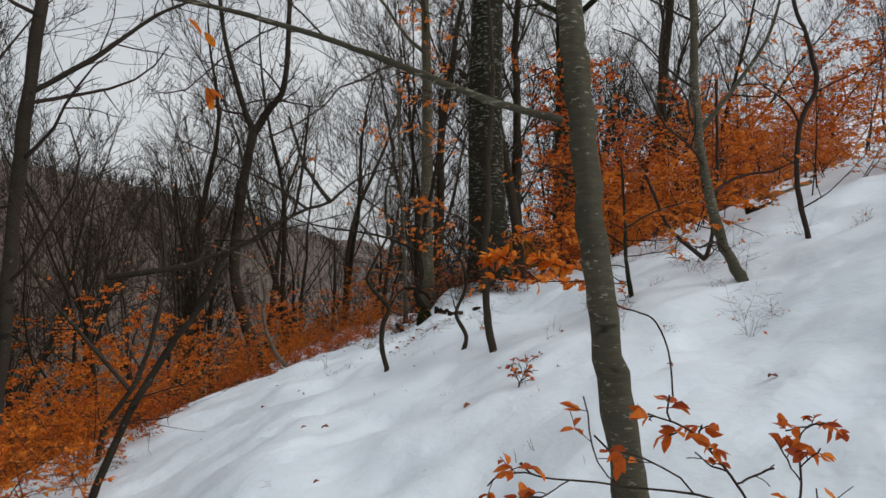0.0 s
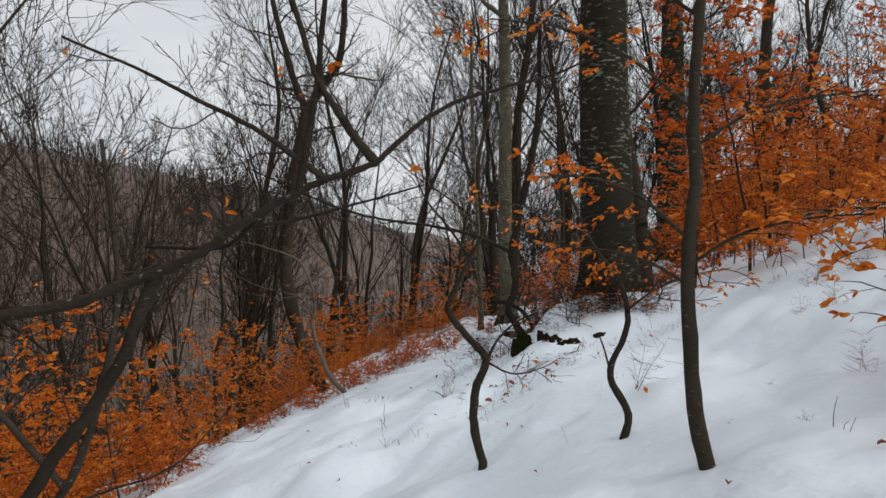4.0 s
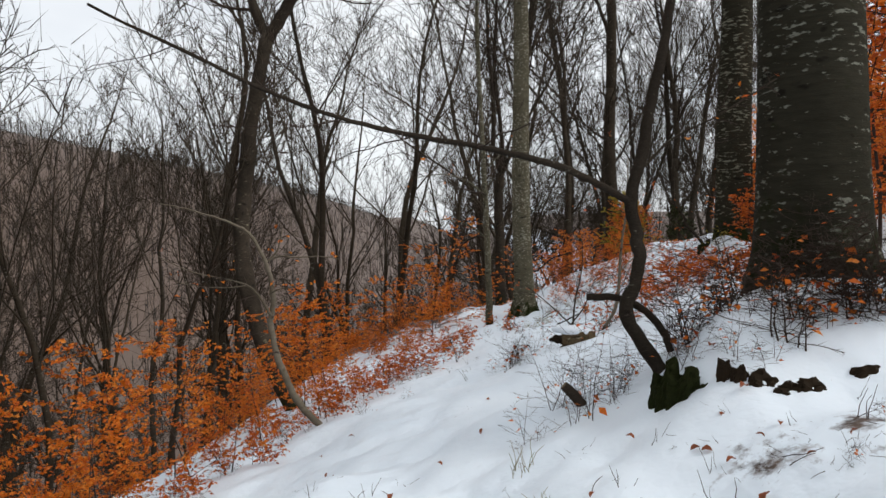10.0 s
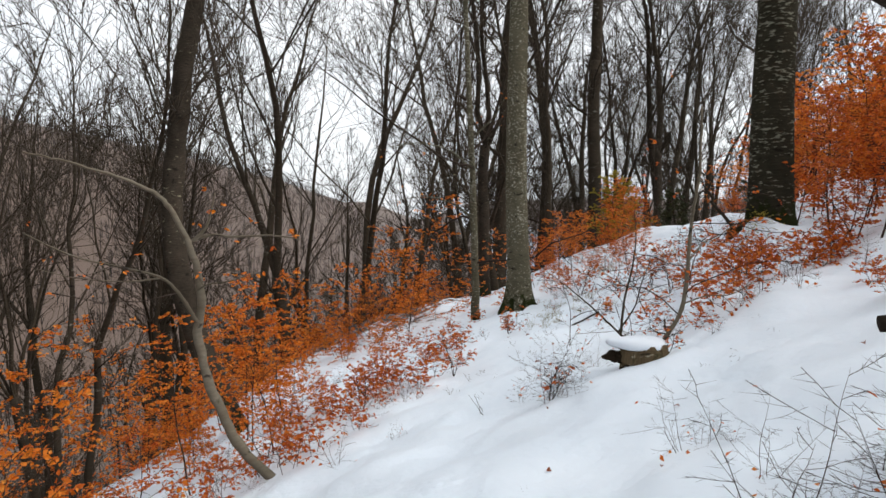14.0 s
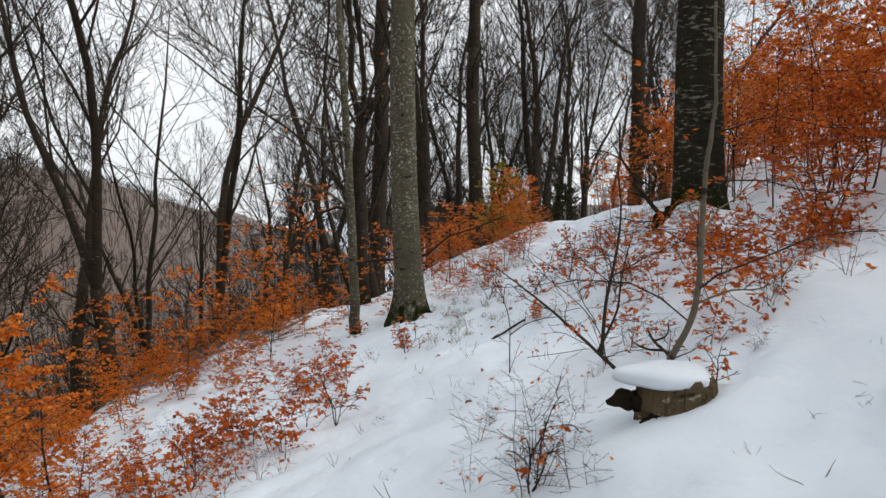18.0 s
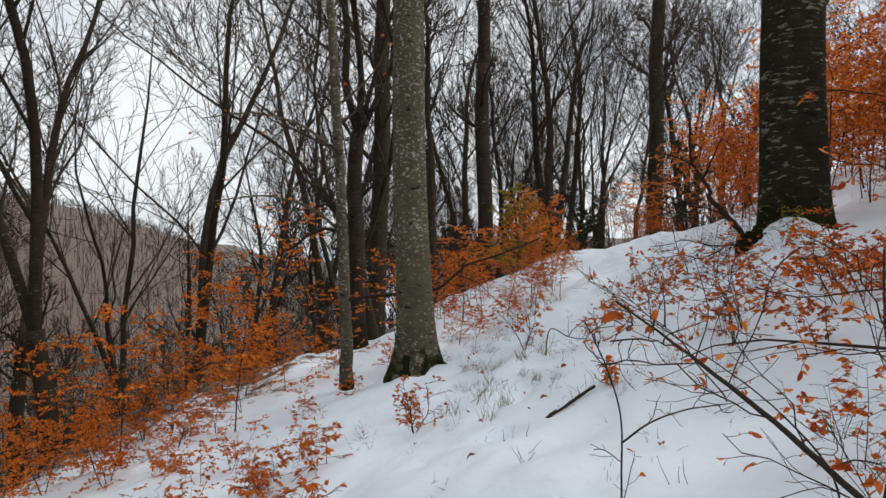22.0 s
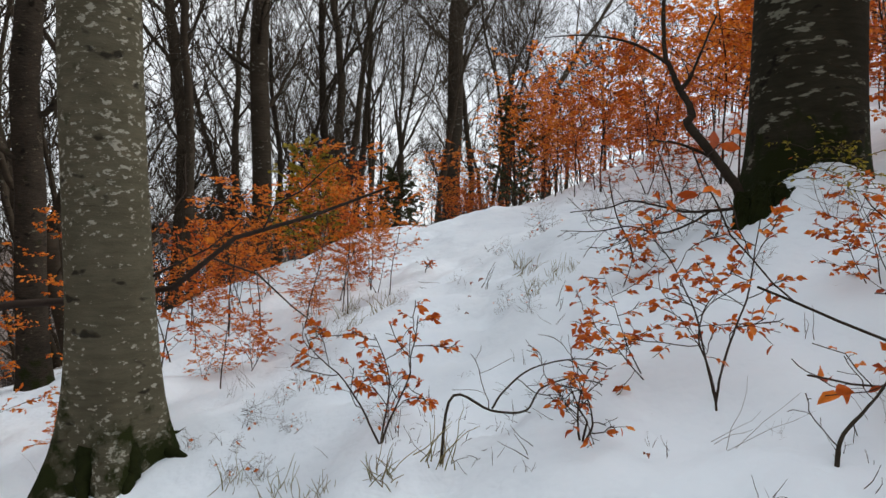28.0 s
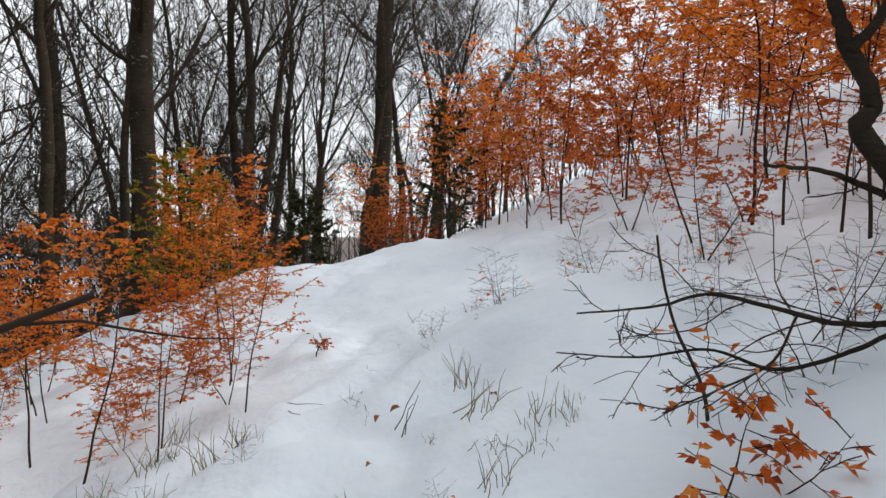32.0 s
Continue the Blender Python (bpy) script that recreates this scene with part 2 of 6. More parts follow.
YELLOW = make_leaf("yellow_green_leaf", ((0.0, (0.16, 0.14, 0.012)), (0.5, (0.32, 0.27, 0.02)), (1.0, (0.44, 0.34, 0.03))))
NEEDLE = make_leaf("dark_needle", ((0.0, (0.018, 0.03, 0.012)), (1.0, (0.05, 0.075, 0.025))), 0.1)
STRAW = make_leaf("dry_grass", ((0.0, (0.16, 0.14, 0.05)), (0.6, (0.30, 0.25, 0.11)), (1.0, (0.14, 0.18, 0.04))))
LITTER = make_leaf("fallen_leaf", ((0.0, (0.09, 0.022, 0.012)), (0.6, (0.22, 0.06, 0.022)), (1.0, (0.36, 0.12, 0.03))), 0.1)


# ---- mesh kit ----
UP = np.array((0.0, 0.0, 1.0))


def unit(v):
    return v / (np.linalg.norm(v, axis=-1, keepdims=True) + 1e-9)


class Soup:
    """Collects quads and triangles, and becomes one mesh."""

    def __init__(self):
        self.v, self.q, self.t, self.n = [], [], [], 0

    def add(self, verts, quads=None, tris=None):
        if quads is not None and len(quads):
            self.q.append(np.asarray(quads).reshape(-1, 4) + self.n)
        if tris is not None and len(tris):
            self.t.append(np.asarray(tris).reshape(-1, 3) + self.n)
        self.v.append(np.asarray(verts, float).reshape(-1, 3))
        self.n += len(self.v[-1])

    def tubes(self, pts, rad, sides):
        """Round tapering tubes along many lines at once. pts: lines x points x 3; rad: lines x points."""
        b, n = pts.shape[:2]
        way = unit(np.gradient(pts, axis=1))
        side = np.eye(3)[np.abs(way).max(1).argmin(1)][:, None]
        u = unit(np.cross(way, side))
        w = np.cross(way, u)
        a = np.arange(sides) * 2 * np.pi / sides
        ring = u[:, :, None] * np.cos(a)[:, None] + w[:, :, None] * np.sin(a)[:, None]
        verts = pts[:, :, None] + ring * rad[:, :, None, None]
        i, j, k = np.meshgrid(np.arange(b), np.arange(n - 1), np.arange(sides), indexing="ij")
        at = lambda j, k: (i * n + j) * sides + k % sides
        self.add(verts, np.stack([at(j, k), at(j, k + 1), at(j + 1, k + 1), at(j + 1, k)], -1))
        if sides >= 5:
            ends = np.arange(b) * n * sides + (n - 1) * sides
            fan = np.stack([np.zeros(sides - 2, int), np.arange(1, sides - 1), np.arange(2, sides)], -1)
            self.t.append((ends[:, None, None] + fan).reshape(-1, 3) + self.n - b * n * sides)

    def spikes(self, start, end, rad):
        """Thin pointed twigs: a three-sided cone each."""
        way = unit(end - start)
        u = unit(np.cross(way, np.where(np.abs(way[:, 2:]) > 0.8, np.array((1.0, 0, 0)), UP)))
        w = np.cross(way, u)
        r = rad[:, None]
        i = np.arange(len(start))[:, None] * 4
        self.add(np.stack([start + u * r, start + (w * 0.87 - u * 0.5) * r, start - (w * 0.87 + u * 0.5) * r, end], 1), None,
                 np.concatenate([i + (0, 1, 3), i + (1, 2, 3), i + (2, 0, 3)], 0))

    def tube(self, pts, rad, sides=8):
        pts = np.asarray(pts, float)
        rad = np.broadcast_to(np.asarray(rad, float), (len(pts),))
        self.tubes(pts[None], rad[None], sides)

    def leaves(self, base, way, face, length, width, rng, curl=0.18):
        """Folded, pointed leaves: a midrib and two halves each."""
        way = unit(way)
        across = unit(np.cross(way, face))
        face = np.cross(across, way)
        length, width = length[:, None], width[:, None]
        bend = (rng.random((len(base), 1)) - 0.3) * curl * 2
        fold = face * width * (0.06 + 0.34 * rng.random((len(base), 1)))
        spot = lambda f, w, h: base + way * length * f + across * width * w + fold * abs(w) * 2 + face * length * bend * h
        verts = np.stack([base, spot(0.22, 0.36, 0.3), spot(0.58, 0.46, 0.5), spot(0.86, 0.2, 0.1), spot(1.0, 0, -0.35),
                          spot(0.86, -0.2, 0.1), spot(0.58, -0.46, 0.5), spot(0.22, -0.36, 0.3), spot(0.45, 0, 0.5)], 1)
        i = np.arange(len(base))[:, None] * 9
        self.add(verts, np.concatenate([i + (0, 8, 2, 1), i + (8, 4, 3, 2), i + (8, 6, 5, 4), i + (0, 7, 6, 8)], 0))

    def blades(self, base, way, face, length, width):
        """Small flat-folded leaves for foliage seen from some way off: two triangles each."""
        way = unit(way)
        across = unit(np.cross(way, face))
        face = np.cross(across, way)
        length, width = length[:, None], width[:, None]
        le = base + way * length * 0.45 + across * width * 0.5 + face * width * 0.25
        ri = base + way * length * 0.45 - across * width * 0.5 + face * width * 0.25
        i = np.arange(len(base))[:, None] * 4
        self.add(np.stack([base, le, base + way * length, ri], 1), None, np.concatenate([i + (0, 1, 2), i + (0, 2, 3)], 0))

    def mesh(self, name, material, smooth=True):
        me = bpy.data.meshes.new(name)
        q = np.concatenate(self.q) if self.q else np.zeros((0, 4), int)
        t = np.concatenate(self.t) if self.t else np.zeros((0, 3), int)
        v = np.concatenate(self.v)
        me.vertices.add(len(v))
        me.vertices.foreach_set("co", v.astype(np.float32).ravel())
        me.loops.add(q.size + t.size)
        me.loops.foreach_set("vertex_index", np.concatenate([q.ravel(), t.ravel()]).astype(np.int32))
        me.polygons.add(len(q) + len(t))
        start = np.concatenate([np.arange(len(q)) * 4, q.size + np.arange(len(t)) * 3]).astype(np.int32)
        me.polygons.foreach_set("loop_start", start)
        me.polygons.foreach_set("use_smooth", np.full(len(q) + len(t), smooth))
        me.update(calc_edges=True)
        me.validate()
        me.materials.append(material)
        return me


def part(name, soup, material, parent, label="", smooth=True):
    ob = new(name, soup.mesh(name, material, smooth) if isinstance(soup, Soup) else soup)
    ob.parent = parent
    if label:
        tagged(ob, label)
    return ob


def thing(name, label, category, at=(0, 0, 0), group="", kind=""):
    ob = new(name)
    ob.empty_display_size = 0.2
    ob.location = at
    return tagged(ob, label, category, group, kind)


def lone(name, soup, material, label, category, at=(0, 0, 0), group="", kind="", smooth=True):
    ob = new(name, soup.mesh(name, material, smooth))
    ob.location = at
    return tagged(ob, label, category, group, kind)


def curve_through(points, n, rough=0.0, rng=None):
    """A smooth line (Catmull-Rom) through a few points, as n points."""
    p = np.asarray(points, float)
    if len(p) == 2:
        p = np.stack([p[0], p.mean(0), p[1]])
    e = np.concatenate([[2 * p[0] - p[1]], p, [2 * p[-1] - p[-2]]])
    s = np.linspace(0, len(p) - 1 - 1e-6, n)
    i = s.astype(int)
    f = (s - i)[:, None]
    a, b, c, d = e[i], e[i + 1], e[i + 2], e[i + 3]
    out = 0.5 * (2 * b + (c - a) * f + (2 * a - 5 * b + 4 * c - d) * f**2 + (3 * b - a - 3 * c + d) * f**3)
    if rough:
        out[1:] += rng.normal(0, rough, (n - 1, 3))
    return out


def wander(rng, start, way, length, n, wob, lift):
    """A limb's line: it sways, and bends up (or, with lift below 0, down)."""
    pts, d = [np.array(start, float)], unit(np.array(way, float))
    for _ in range(n - 1):
        d = unit(d + rng.normal(0, wob, 3) + UP * lift / (n - 1))
        pts.append(pts[-1] + d * length / (n - 1))
    return np.array(pts)


def sprout(rng, parents, count, start, span, angle, n, wob, lift, thin, taper=0.25, flat=0.0, least=0.004):
    """Side limbs on limbs. parents: (points, radii) pairs; span: length against the parent's; angle: degrees off the parent; flat: pulls them level."""
    out = []
    for pts, rad in parents:
        size = np.linalg.norm(np.diff(pts, axis=0), axis=1).sum()
        turn = rng.random() * 6.28
        for c in range(count):
            f = start + (1 - start) * (c + 0.2 + 0.7 * rng.random()) / count
            s = min(f, 0.995) * (len(pts) - 1)
            i = int(s)
            p = pts[i] + (pts[i + 1] - pts[i]) * (s - i)
            d = unit(pts[i + 1] - pts[i])
            r = rad[i] + (rad[i + 1] - rad[i]) * (s - i)
            turn += 2.4 + 0.7 * rng.normal()
            u = unit(np.cross(d, (0.3, 0.9, 0.2)))
            out_way = u * math.cos(turn) + np.cross(d, u) * math.sin(turn)
            a = radians(angle[0] + (angle[1] - angle[0]) * rng.random())
            way = d * math.cos(a) + out_way * math.sin(a)
            way[2] *= 1 - flat
            here = size * span * (1.1 - 0.65 * f) * (0.65 + 0.7 * rng.random())
            line = wander(rng, p, way, here, n, wob, lift)
            out.append((line, np.maximum(r * thin * np.linspace(1, taper, n), least)))
    return out


def fill(soup, limbs, sides):
    if limbs and len(limbs[0][0]) == 2:
        soup.spikes(np.stack([p[0] for p, _ in limbs]), np.stack([p[1] for p, _ in limbs]), np.array([r[0] for _, r in limbs]) * 1.25)
    elif limbs:
        soup.tubes(np.stack([p for p, _ in limbs]), np.stack([r for _, r in limbs]), sides)


def leafing(soup, limbs, rng, per, size, fine=True, droop=0.25, level=0.6, keep=1.0, tail=0.15):
    """Leaves along limbs, set to both sides and mostly level."""
    limbs = [x for x in limbs if rng.random() < keep]
    if not limbs:
        return
    pts = np.stack([p for p, _ in limbs])
    b, n = pts.shape[:2]
    s = (tail + (1 - tail) * rng.random((b, per))) * (n - 1.001)
    i = s.astype(int)
    f = (s - i)[..., None]
    rows = np.arange(b)[:, None]
    base = (pts[rows, i] * (1 - f) + pts[rows, i + 1] * f).reshape(-1, 3)
    way = unit(pts[rows, i + 1] - pts[rows, i]).reshape(-1, 3)
    m = len(base)
    side = unit(np.cross(way, UP) + rng.normal(0, 0.2, (m, 3))) * rng.choice((-1, 1), (m, 1))
    out = unit(way * 0.7 + side * (0.5 + 0.6 * rng.random((m, 1))) + rng.normal(0, 0.28, (m, 3)) - UP * droop * (0.3 + 1.4 * rng.random((m, 1))))
    face = unit(UP * level + rng.normal(0, 0.45, (m, 3)))
    length = size * (0.65 + 0.7 * rng.random(m))
    if fine:
        soup.leaves(base, out, face, length, length * (0.42 + 0.2 * rng.random(m)), rng)
    else:
        soup.blades(base, out, face, length, length * (0.5 + 0.2 * rng.random(m)))


# ---- the lie of the land ----
def ease(a):
    a = np.clip(a, 0, 1)
    return a * a * (3 - 2 * a)


TRAIL_Y = np.array((-40, 0, 5, 8, 11, 14, 16, 18, 20, 22.5, 24, 27, 30, 33, 37, 60, 120.0))
TRAIL_X = np.array((0, -0.1, -0.75, -1.5, -2.05, -2.25, -2.05, -1.85, -1.45, -0.4, 0.8, 2.9, 4.4, 5.7, 7.4, 15, 40.0))
TRAIL_Z = np.array((0.6, -0.08, -0.12, -0.45, -0.72, -1.05, -1.28, -1.45, -1.52, -1.5, -1.24, -0.88, -0.68, -0.45, -0.75, -4.5, -18.0))


def trail(y):
    """The line that is walked and its height, smoothed."""
    x = z = 0
    for o in (-1.6, -0.8, 0, 0.8, 1.6):
        x, z = x + np.interp(y + o, TRAIL_Y, TRAIL_X) / 5, z + np.interp(y + o, TRAIL_Y, TRAIL_Z) / 5
    return x, z


MOUNDS = ((0.75, 12.95, 0.62, 0.95, 0.85), (4.6, 25.1, 0.45, 0.8, 0.7), (-0.15, 11.7, 0.12, 0.5, 0.5), (-0.3, 17.2, 0.08, 0.8, 0.6), (2.5, 24.9, 0.12, 1.0, 1.0),
          (-0.9, 8.9, -0.15, 0.8, 0.8), (-0.3, 26.9, 0.12, 0.8, 0.6), (0.14, 12.48, 0.27, 0.34, 0.34),
          (-2.8, 32.6, 0.92, 3.2, 3.4), (1.5, 35.5, 0.13, 3.2, 3.0), (-2.5, 36.5, -0.19, 3.5, 3.5), (5.5, 35.0, 0.53, 2.5, 2.5),
          (-6.0, 31.5, 0.88, 2.8, 2.8), (5.2, 31.6, -0.09, 2.4, 2.6), (2.0, 40.0, 1.23, 5.0, 4.0), (4.9, 27.7, 0.38, 1.6, 1.7), (-6.2, 27.0, 1.0, 3.0, 4.2), (4.5, 24.6, 0.42, 0.45, 0.42))


def make_waves():
    rng, out = np.random.default_rng(4), []
    for size, amp in ((3.1, 0.05), (1.3, 0.03), (0.6, 0.011), (0.33, 0.0035)):
        for _ in range(5):
            a, ph = rng.random() * 6.28, rng.random(2) * 6.28
            out.append((6.28 / (size * (0.7 + 0.6 * rng.random())), math.cos(a), math.sin(a), ph[0], ph[1], amp * 0.5))
    return out


WAVES = make_waves()


def height(x, y):
    x, y = np.asarray(x, float), np.asarray(y, float)
    tx, tz = trail(np.clip(y, -40, 120))
    d = x - tx
    r, l = np.maximum(d, 0), np.maximum(-d, 0)
    rise = 0.27 * r + 0.13 * (np.sqrt((r - 3) ** 2 + 4) + r - np.sqrt(13)) / 2
    rise = np.where(r > 45, np.interp(r, (45, 120, 400, 3000), (17.0, 30.0, 42.0, 42.0)), rise)
    fall = 0.33 * l + 0.14 * (np.sqrt((l - 4) ** 2 + 3) + l - np.sqrt(19)) / 2
    deep = np.interp(l, (0, 90, 150, 2500), (0, 40, 43, 43))
    fall = np.where(fall > deep, deep, fall)
    z = tz + rise - fall
    crest = np.interp(y, (-800, 0, 460, 740, 1250, 2200), (78, 84, 84, 80, 66, 10))
    across = ease((l - 130) / 260) * (crest + 43 - np.interp(l, (400, 3000), (0, 30)))
    z = z + across - np.interp(y, (120, 300, 3000), (0, 24, 24)) * (1 - ease((l - 130) / 260))
    for mx, my, h, sx, sy in MOUNDS:
        z = z + h * np.exp(-(((x - mx) / sx) ** 2) - ((y - my) / sy) ** 2)
    near = np.exp(-np.maximum(np.hypot((x - 1) / 14, (y - 16) / 26) - 1, 0) * 3)
    for k, c, s, a, b, amp in WAVES:
        z = z + near * amp * np.sin(k * (x * c + y * s) + a + 1.3 * np.sin(0.6 * k * (y * c - x * s) + b))
    return z


def on(x, y, sink=0.0):
    """The ground's point at a place of the plan."""
    return np.array((x, y, float(height(x, y)) - sink))


def make_ground():
    def lines(inner, core, outer):
        steps = [core]
        while steps[-1] < outer:
            steps.append(steps[-1] + inner * 1.12 ** len(steps))
        return steps[1:]

    xs = np.concatenate([-np.array(lines(0.12, 9, 1500))[::-1], np.arange(-9, 12.01, 0.115), np.array(lines(0.12, 12, 1500))])
    ys = np.concatenate([-np.array(lines(0.11, 5, 700))[::-1], np.arange(-5, 38.01, 0.115), np.array(lines(0.11, 38, 2600))])
    gx, gy = np.meshgrid(xs, ys, indexing="ij")
    z = height(gx, gy)
    rng = np.random.default_rng(4)
    tx, _ = trail(np.clip(gy, -40, 120))
    z -= 0.05 * np.exp(-(((gx - tx) / 0.35) ** 2)) * (gy < 40)
    for n in range(70):
        py = 4 + n * 0.46 + 0.1 * rng.normal()
        px = float(trail(py)[0]) + (0.13 if n % 2 else -0.13) + 0.05 * rng.normal()
        z -= (0.035 + 0.05 * rng.random()) * (0.3 if py < 22 else 1.0) * np.exp(-((((gx - px) / 0.14) ** 2 + ((gy - py) / 0.2) ** 2) ** 2))
    for _ in range(300):
        px, py = rng.uniform(-0.6, 5), rng.uniform(2, 36)
        px += float(trail(py)[0]) - 0.5
        a, b = rng.uniform(0.08, 0.2, 2)
        z -= (0.012 + 0.035 * rng.random()) * np.exp(-((((gx - px) / a) ** 2 + ((gy - py) / b) ** 2) ** 1.6))
    for _ in range(90):
        px, py = rng.uniform(0.2, 4.6), rng.uniform(23.5, 31.5)
        a, b = rng.uniform(0.14, 0.34, 2)
        z -= (0.03 + 0.06 * rng.random()) * np.exp(-((((gx - px) / a) ** 2 + ((gy - py) / b) ** 2) ** 1.4))
    for n in range(22):
        f = n / 21
        px, py = 0.1 + 1.3 * f + (0.1 if n % 2 else -0.1), 15.8 + 6.5 * f
        z -= (0.05 + 0.03 * rng.random()) * np.exp(-((((gx - px) / 0.13) ** 2 + ((gy - py) / 0.17) ** 2) ** 2))
    s = Soup()
    i, j = np.meshgrid(np.arange(len(xs) - 1), np.arange(len(ys) - 1), indexing="ij")
    m = len(ys)
    s.add(np.stack([gx, gy, z], -1), np.stack([i * m + j, (i + 1) * m + j, (i + 1) * m + j + 1, i * m + j + 1], -1))
    ob = lone("ground", s, SNOW_GROUND, "trodden white snow on a sloping woodland floor", "ground", kind="structure")
    d = gx - tx
    bare = np.where(d < -6.5, np.clip((-d - 6.5) * 0.06, 0, 0.44), 0) + 0.14 * ease((gy - 38) / 20)
    bare += 0.22 * np.exp(-(((gx - 0.25) / 0.7) ** 2) - (((gy - 11.3) / 0.45) ** 2)) + 0.12 * np.exp(-(((gx + 0.7) / 0.7) ** 2) - (((gy - 10.6) / 1.1) ** 2)) + 0.40 * ease((np.abs(d) - 22) / 45) + 0.18 * ease((-d - 12) / 12) + 0.26 * ease((-d - 4.5) / 3) * ease((gy - 27) / 5)
    ob.data.attributes.new("litter", "FLOAT", "POINT").data.foreach_set("value", bare.astype(np.float32).ravel())
    return ob


make_ground()


# ---- forest trees ----
def crown_of(rng, trunk, plan):
    """Limbs level by level. plan: rows of keywords for sprout()."""
    levels, parents = [], trunk
    for row in plan:
        parents = sprout(rng, parents, **row)
        levels.append(parents)
    return levels


def bare_tree(seed, tall, r0, fork, label, leaders=1, sides=6, bark=None, twiggy=4, group="bare forest trees", crook=0.04, name="tree", spread=(12, 30), fine=0.0085, limbs=8, bend=3):
    """A leafless forest beech with its foot at the origin: a clean trunk up to its fork, rising leaders, arching side limbs and lace-fine twigs."""
    rng = np.random.default_rng(seed)
    tree = thing(name, label, "tree", group=group)
    wood, crown = Soup(), Soup()
    stem = wander(rng, (0, 0, -0.3), (*rng.normal(0, 0.05, 2), 1), tall * fork, 12, crook, 0.3)
    thick = r0 * np.linspace(1, 0.78, 12)
    thick[:2] *= (1.5, 1.12)
    tops, turn = [], rng.random() * 6.28
    d = unit(stem[-1] - stem[-2])
    for k in range(leaders):
        turn += 6.28 / leaders + 0.35 * rng.normal()
        a = radians(rng.uniform(*spread)) if leaders > 1 else 0.05
        way = (d[0] + math.cos(turn) * math.tan(a), d[1] + math.sin(turn) * math.tan(a), d[2])
        line = wander(rng, stem[-1] - d * 0.12 * k, way, tall * (1 - fork) * (1 - 0.13 * k * rng.random()), 12, crook * 2.2, 0.35)
        tops.append((line, np.maximum(r0 * (0.78 if leaders == 1 else 0.80 / leaders**0.42) * (1 - 0.12 * k) * np.linspace(1, 0.04, 12) ** 0.85, 0.006)))
    fill(wood, [(stem, thick)], 10)
    fill(wood, tops, 7)
    low = sprout(rng, [(stem, thick)], limbs // 2, 0.55, 0.5, (45, 72), 9, 0.12, 0.9, 0.3, taper=0.12)
    one = sprout(rng, tops, limbs if leaders == 1 else max(3, limbs // 2), 0.08, 0.5, (22, 48), 9, 0.085, 0.7, 0.42, taper=0.10) + low
    two = sprout(rng, one + tops, sides, 0.15, 0.50, (24, 54), 5, 0.12, 0.45, 0.44, least=fine * 1.5)
    three = sprout(rng, two, 6, 0.12, 0.60, (24, 54), bend, 0.14, 0.22, 0.5, least=fine * 1.1)
    fill(crown, one, 5)
    fill(crown, two, 3)
    fill(crown, three, 3)
    if twiggy:
        fill(crown, sprout(rng, three, twiggy, 0.1, 0.64, (20, 50), 2, 0.12, 0.22, 0.6, least=fine), 3)
    part("trunk", wood, bark or FAR_BARK, tree)
    tagged(part("crown", crown, bark or FAR_BARK, tree), kind="stuff")
    return tree


def put(proto, x, y, turn=0.0, size=1.0, sink=0.05, tilt=(0, 0), label=""):
    """Sets a copy of a built tree, or once the tree itself, on the ground."""
    m = Matrix.Translation(on(x, y, sink)) @ pose(0, 0, 0, tilt[0], tilt[1], turn) @ Matrix.Scale(size, 4)
    if proto.get("set"):
        ob = copy_thing(proto, m)
    else:
        proto.matrix_basis = m
        proto["set"] = 1
        ob = proto
    if label:
        tagged(ob, label)
    return ob


TALL = [bare_tree(s, 21, 0.23, 0.34, "tall leafless beech with a grey-brown trunk in snow", sides=7, twiggy=4, fine=0.0074) for s in (11, 12, 13, 14)]
FORK = [bare_tree(s, 19, 0.23, f, "leafless beech that forks into rising leaders like a vase", leaders=n, sides=6, twiggy=4, fine=0.0074) for s, n, f in ((21, 3, 0.24), (22, 4, 0.30), (23, 2, 0.2), (24, 5, 0.34))]
SLIM = [bare_tree(s, 11, 0.075, 0.3, "slim young leafless tree among taller trunks", limbs=8, twiggy=3, crook=0.055, bend=2, fine=0.0058) for s in (31, 32, 33)]
THIN = [bare_tree(s, 15, 0.12, f, "leafless tree with thin curved limbs spreading like a vase", leaders=n, crook=0.06, spread=(16, 38), limbs=9, sides=6, twiggy=4, bend=2, fine=0.0074) for s, n, f in ((41, 1, 0.2), (25, 3, 0.14), (26, 3, 0.22), (27, 1, 0.16), (28, 4, 0.2))]
UNDER = [bare_tree(s, 4.6, 0.03, 0.12, "bare twiggy young tree in the understorey", leaders=n, sides=6, twiggy=2, crook=0.09, group="bare underwood", spread=(15, 40), fine=0.0042, limbs=6, bend=2) for s, n in ((38, 2), (39, 3), (40, 2))]
FAR_TREES = [bare_tree(s, 20, 0.19, f, "distant leafless tree in the woods", leaders=n, sides=5, twiggy=3, group="distant trees", fine=0.019, crook=0.05, bend=2) for s, n, f in ((34, 1, 0.3), (35, 3, 0.25), (36, 1, 0.35), (37, 4, 0.3))]
TWIN = bare_tree(51, 17, 0.2, 0.3, "dark stout beech that splits into several leaders", leaders=4, sides=7, twiggy=6, bark=ROUGH_BARK, group="", spread=(8, 22))

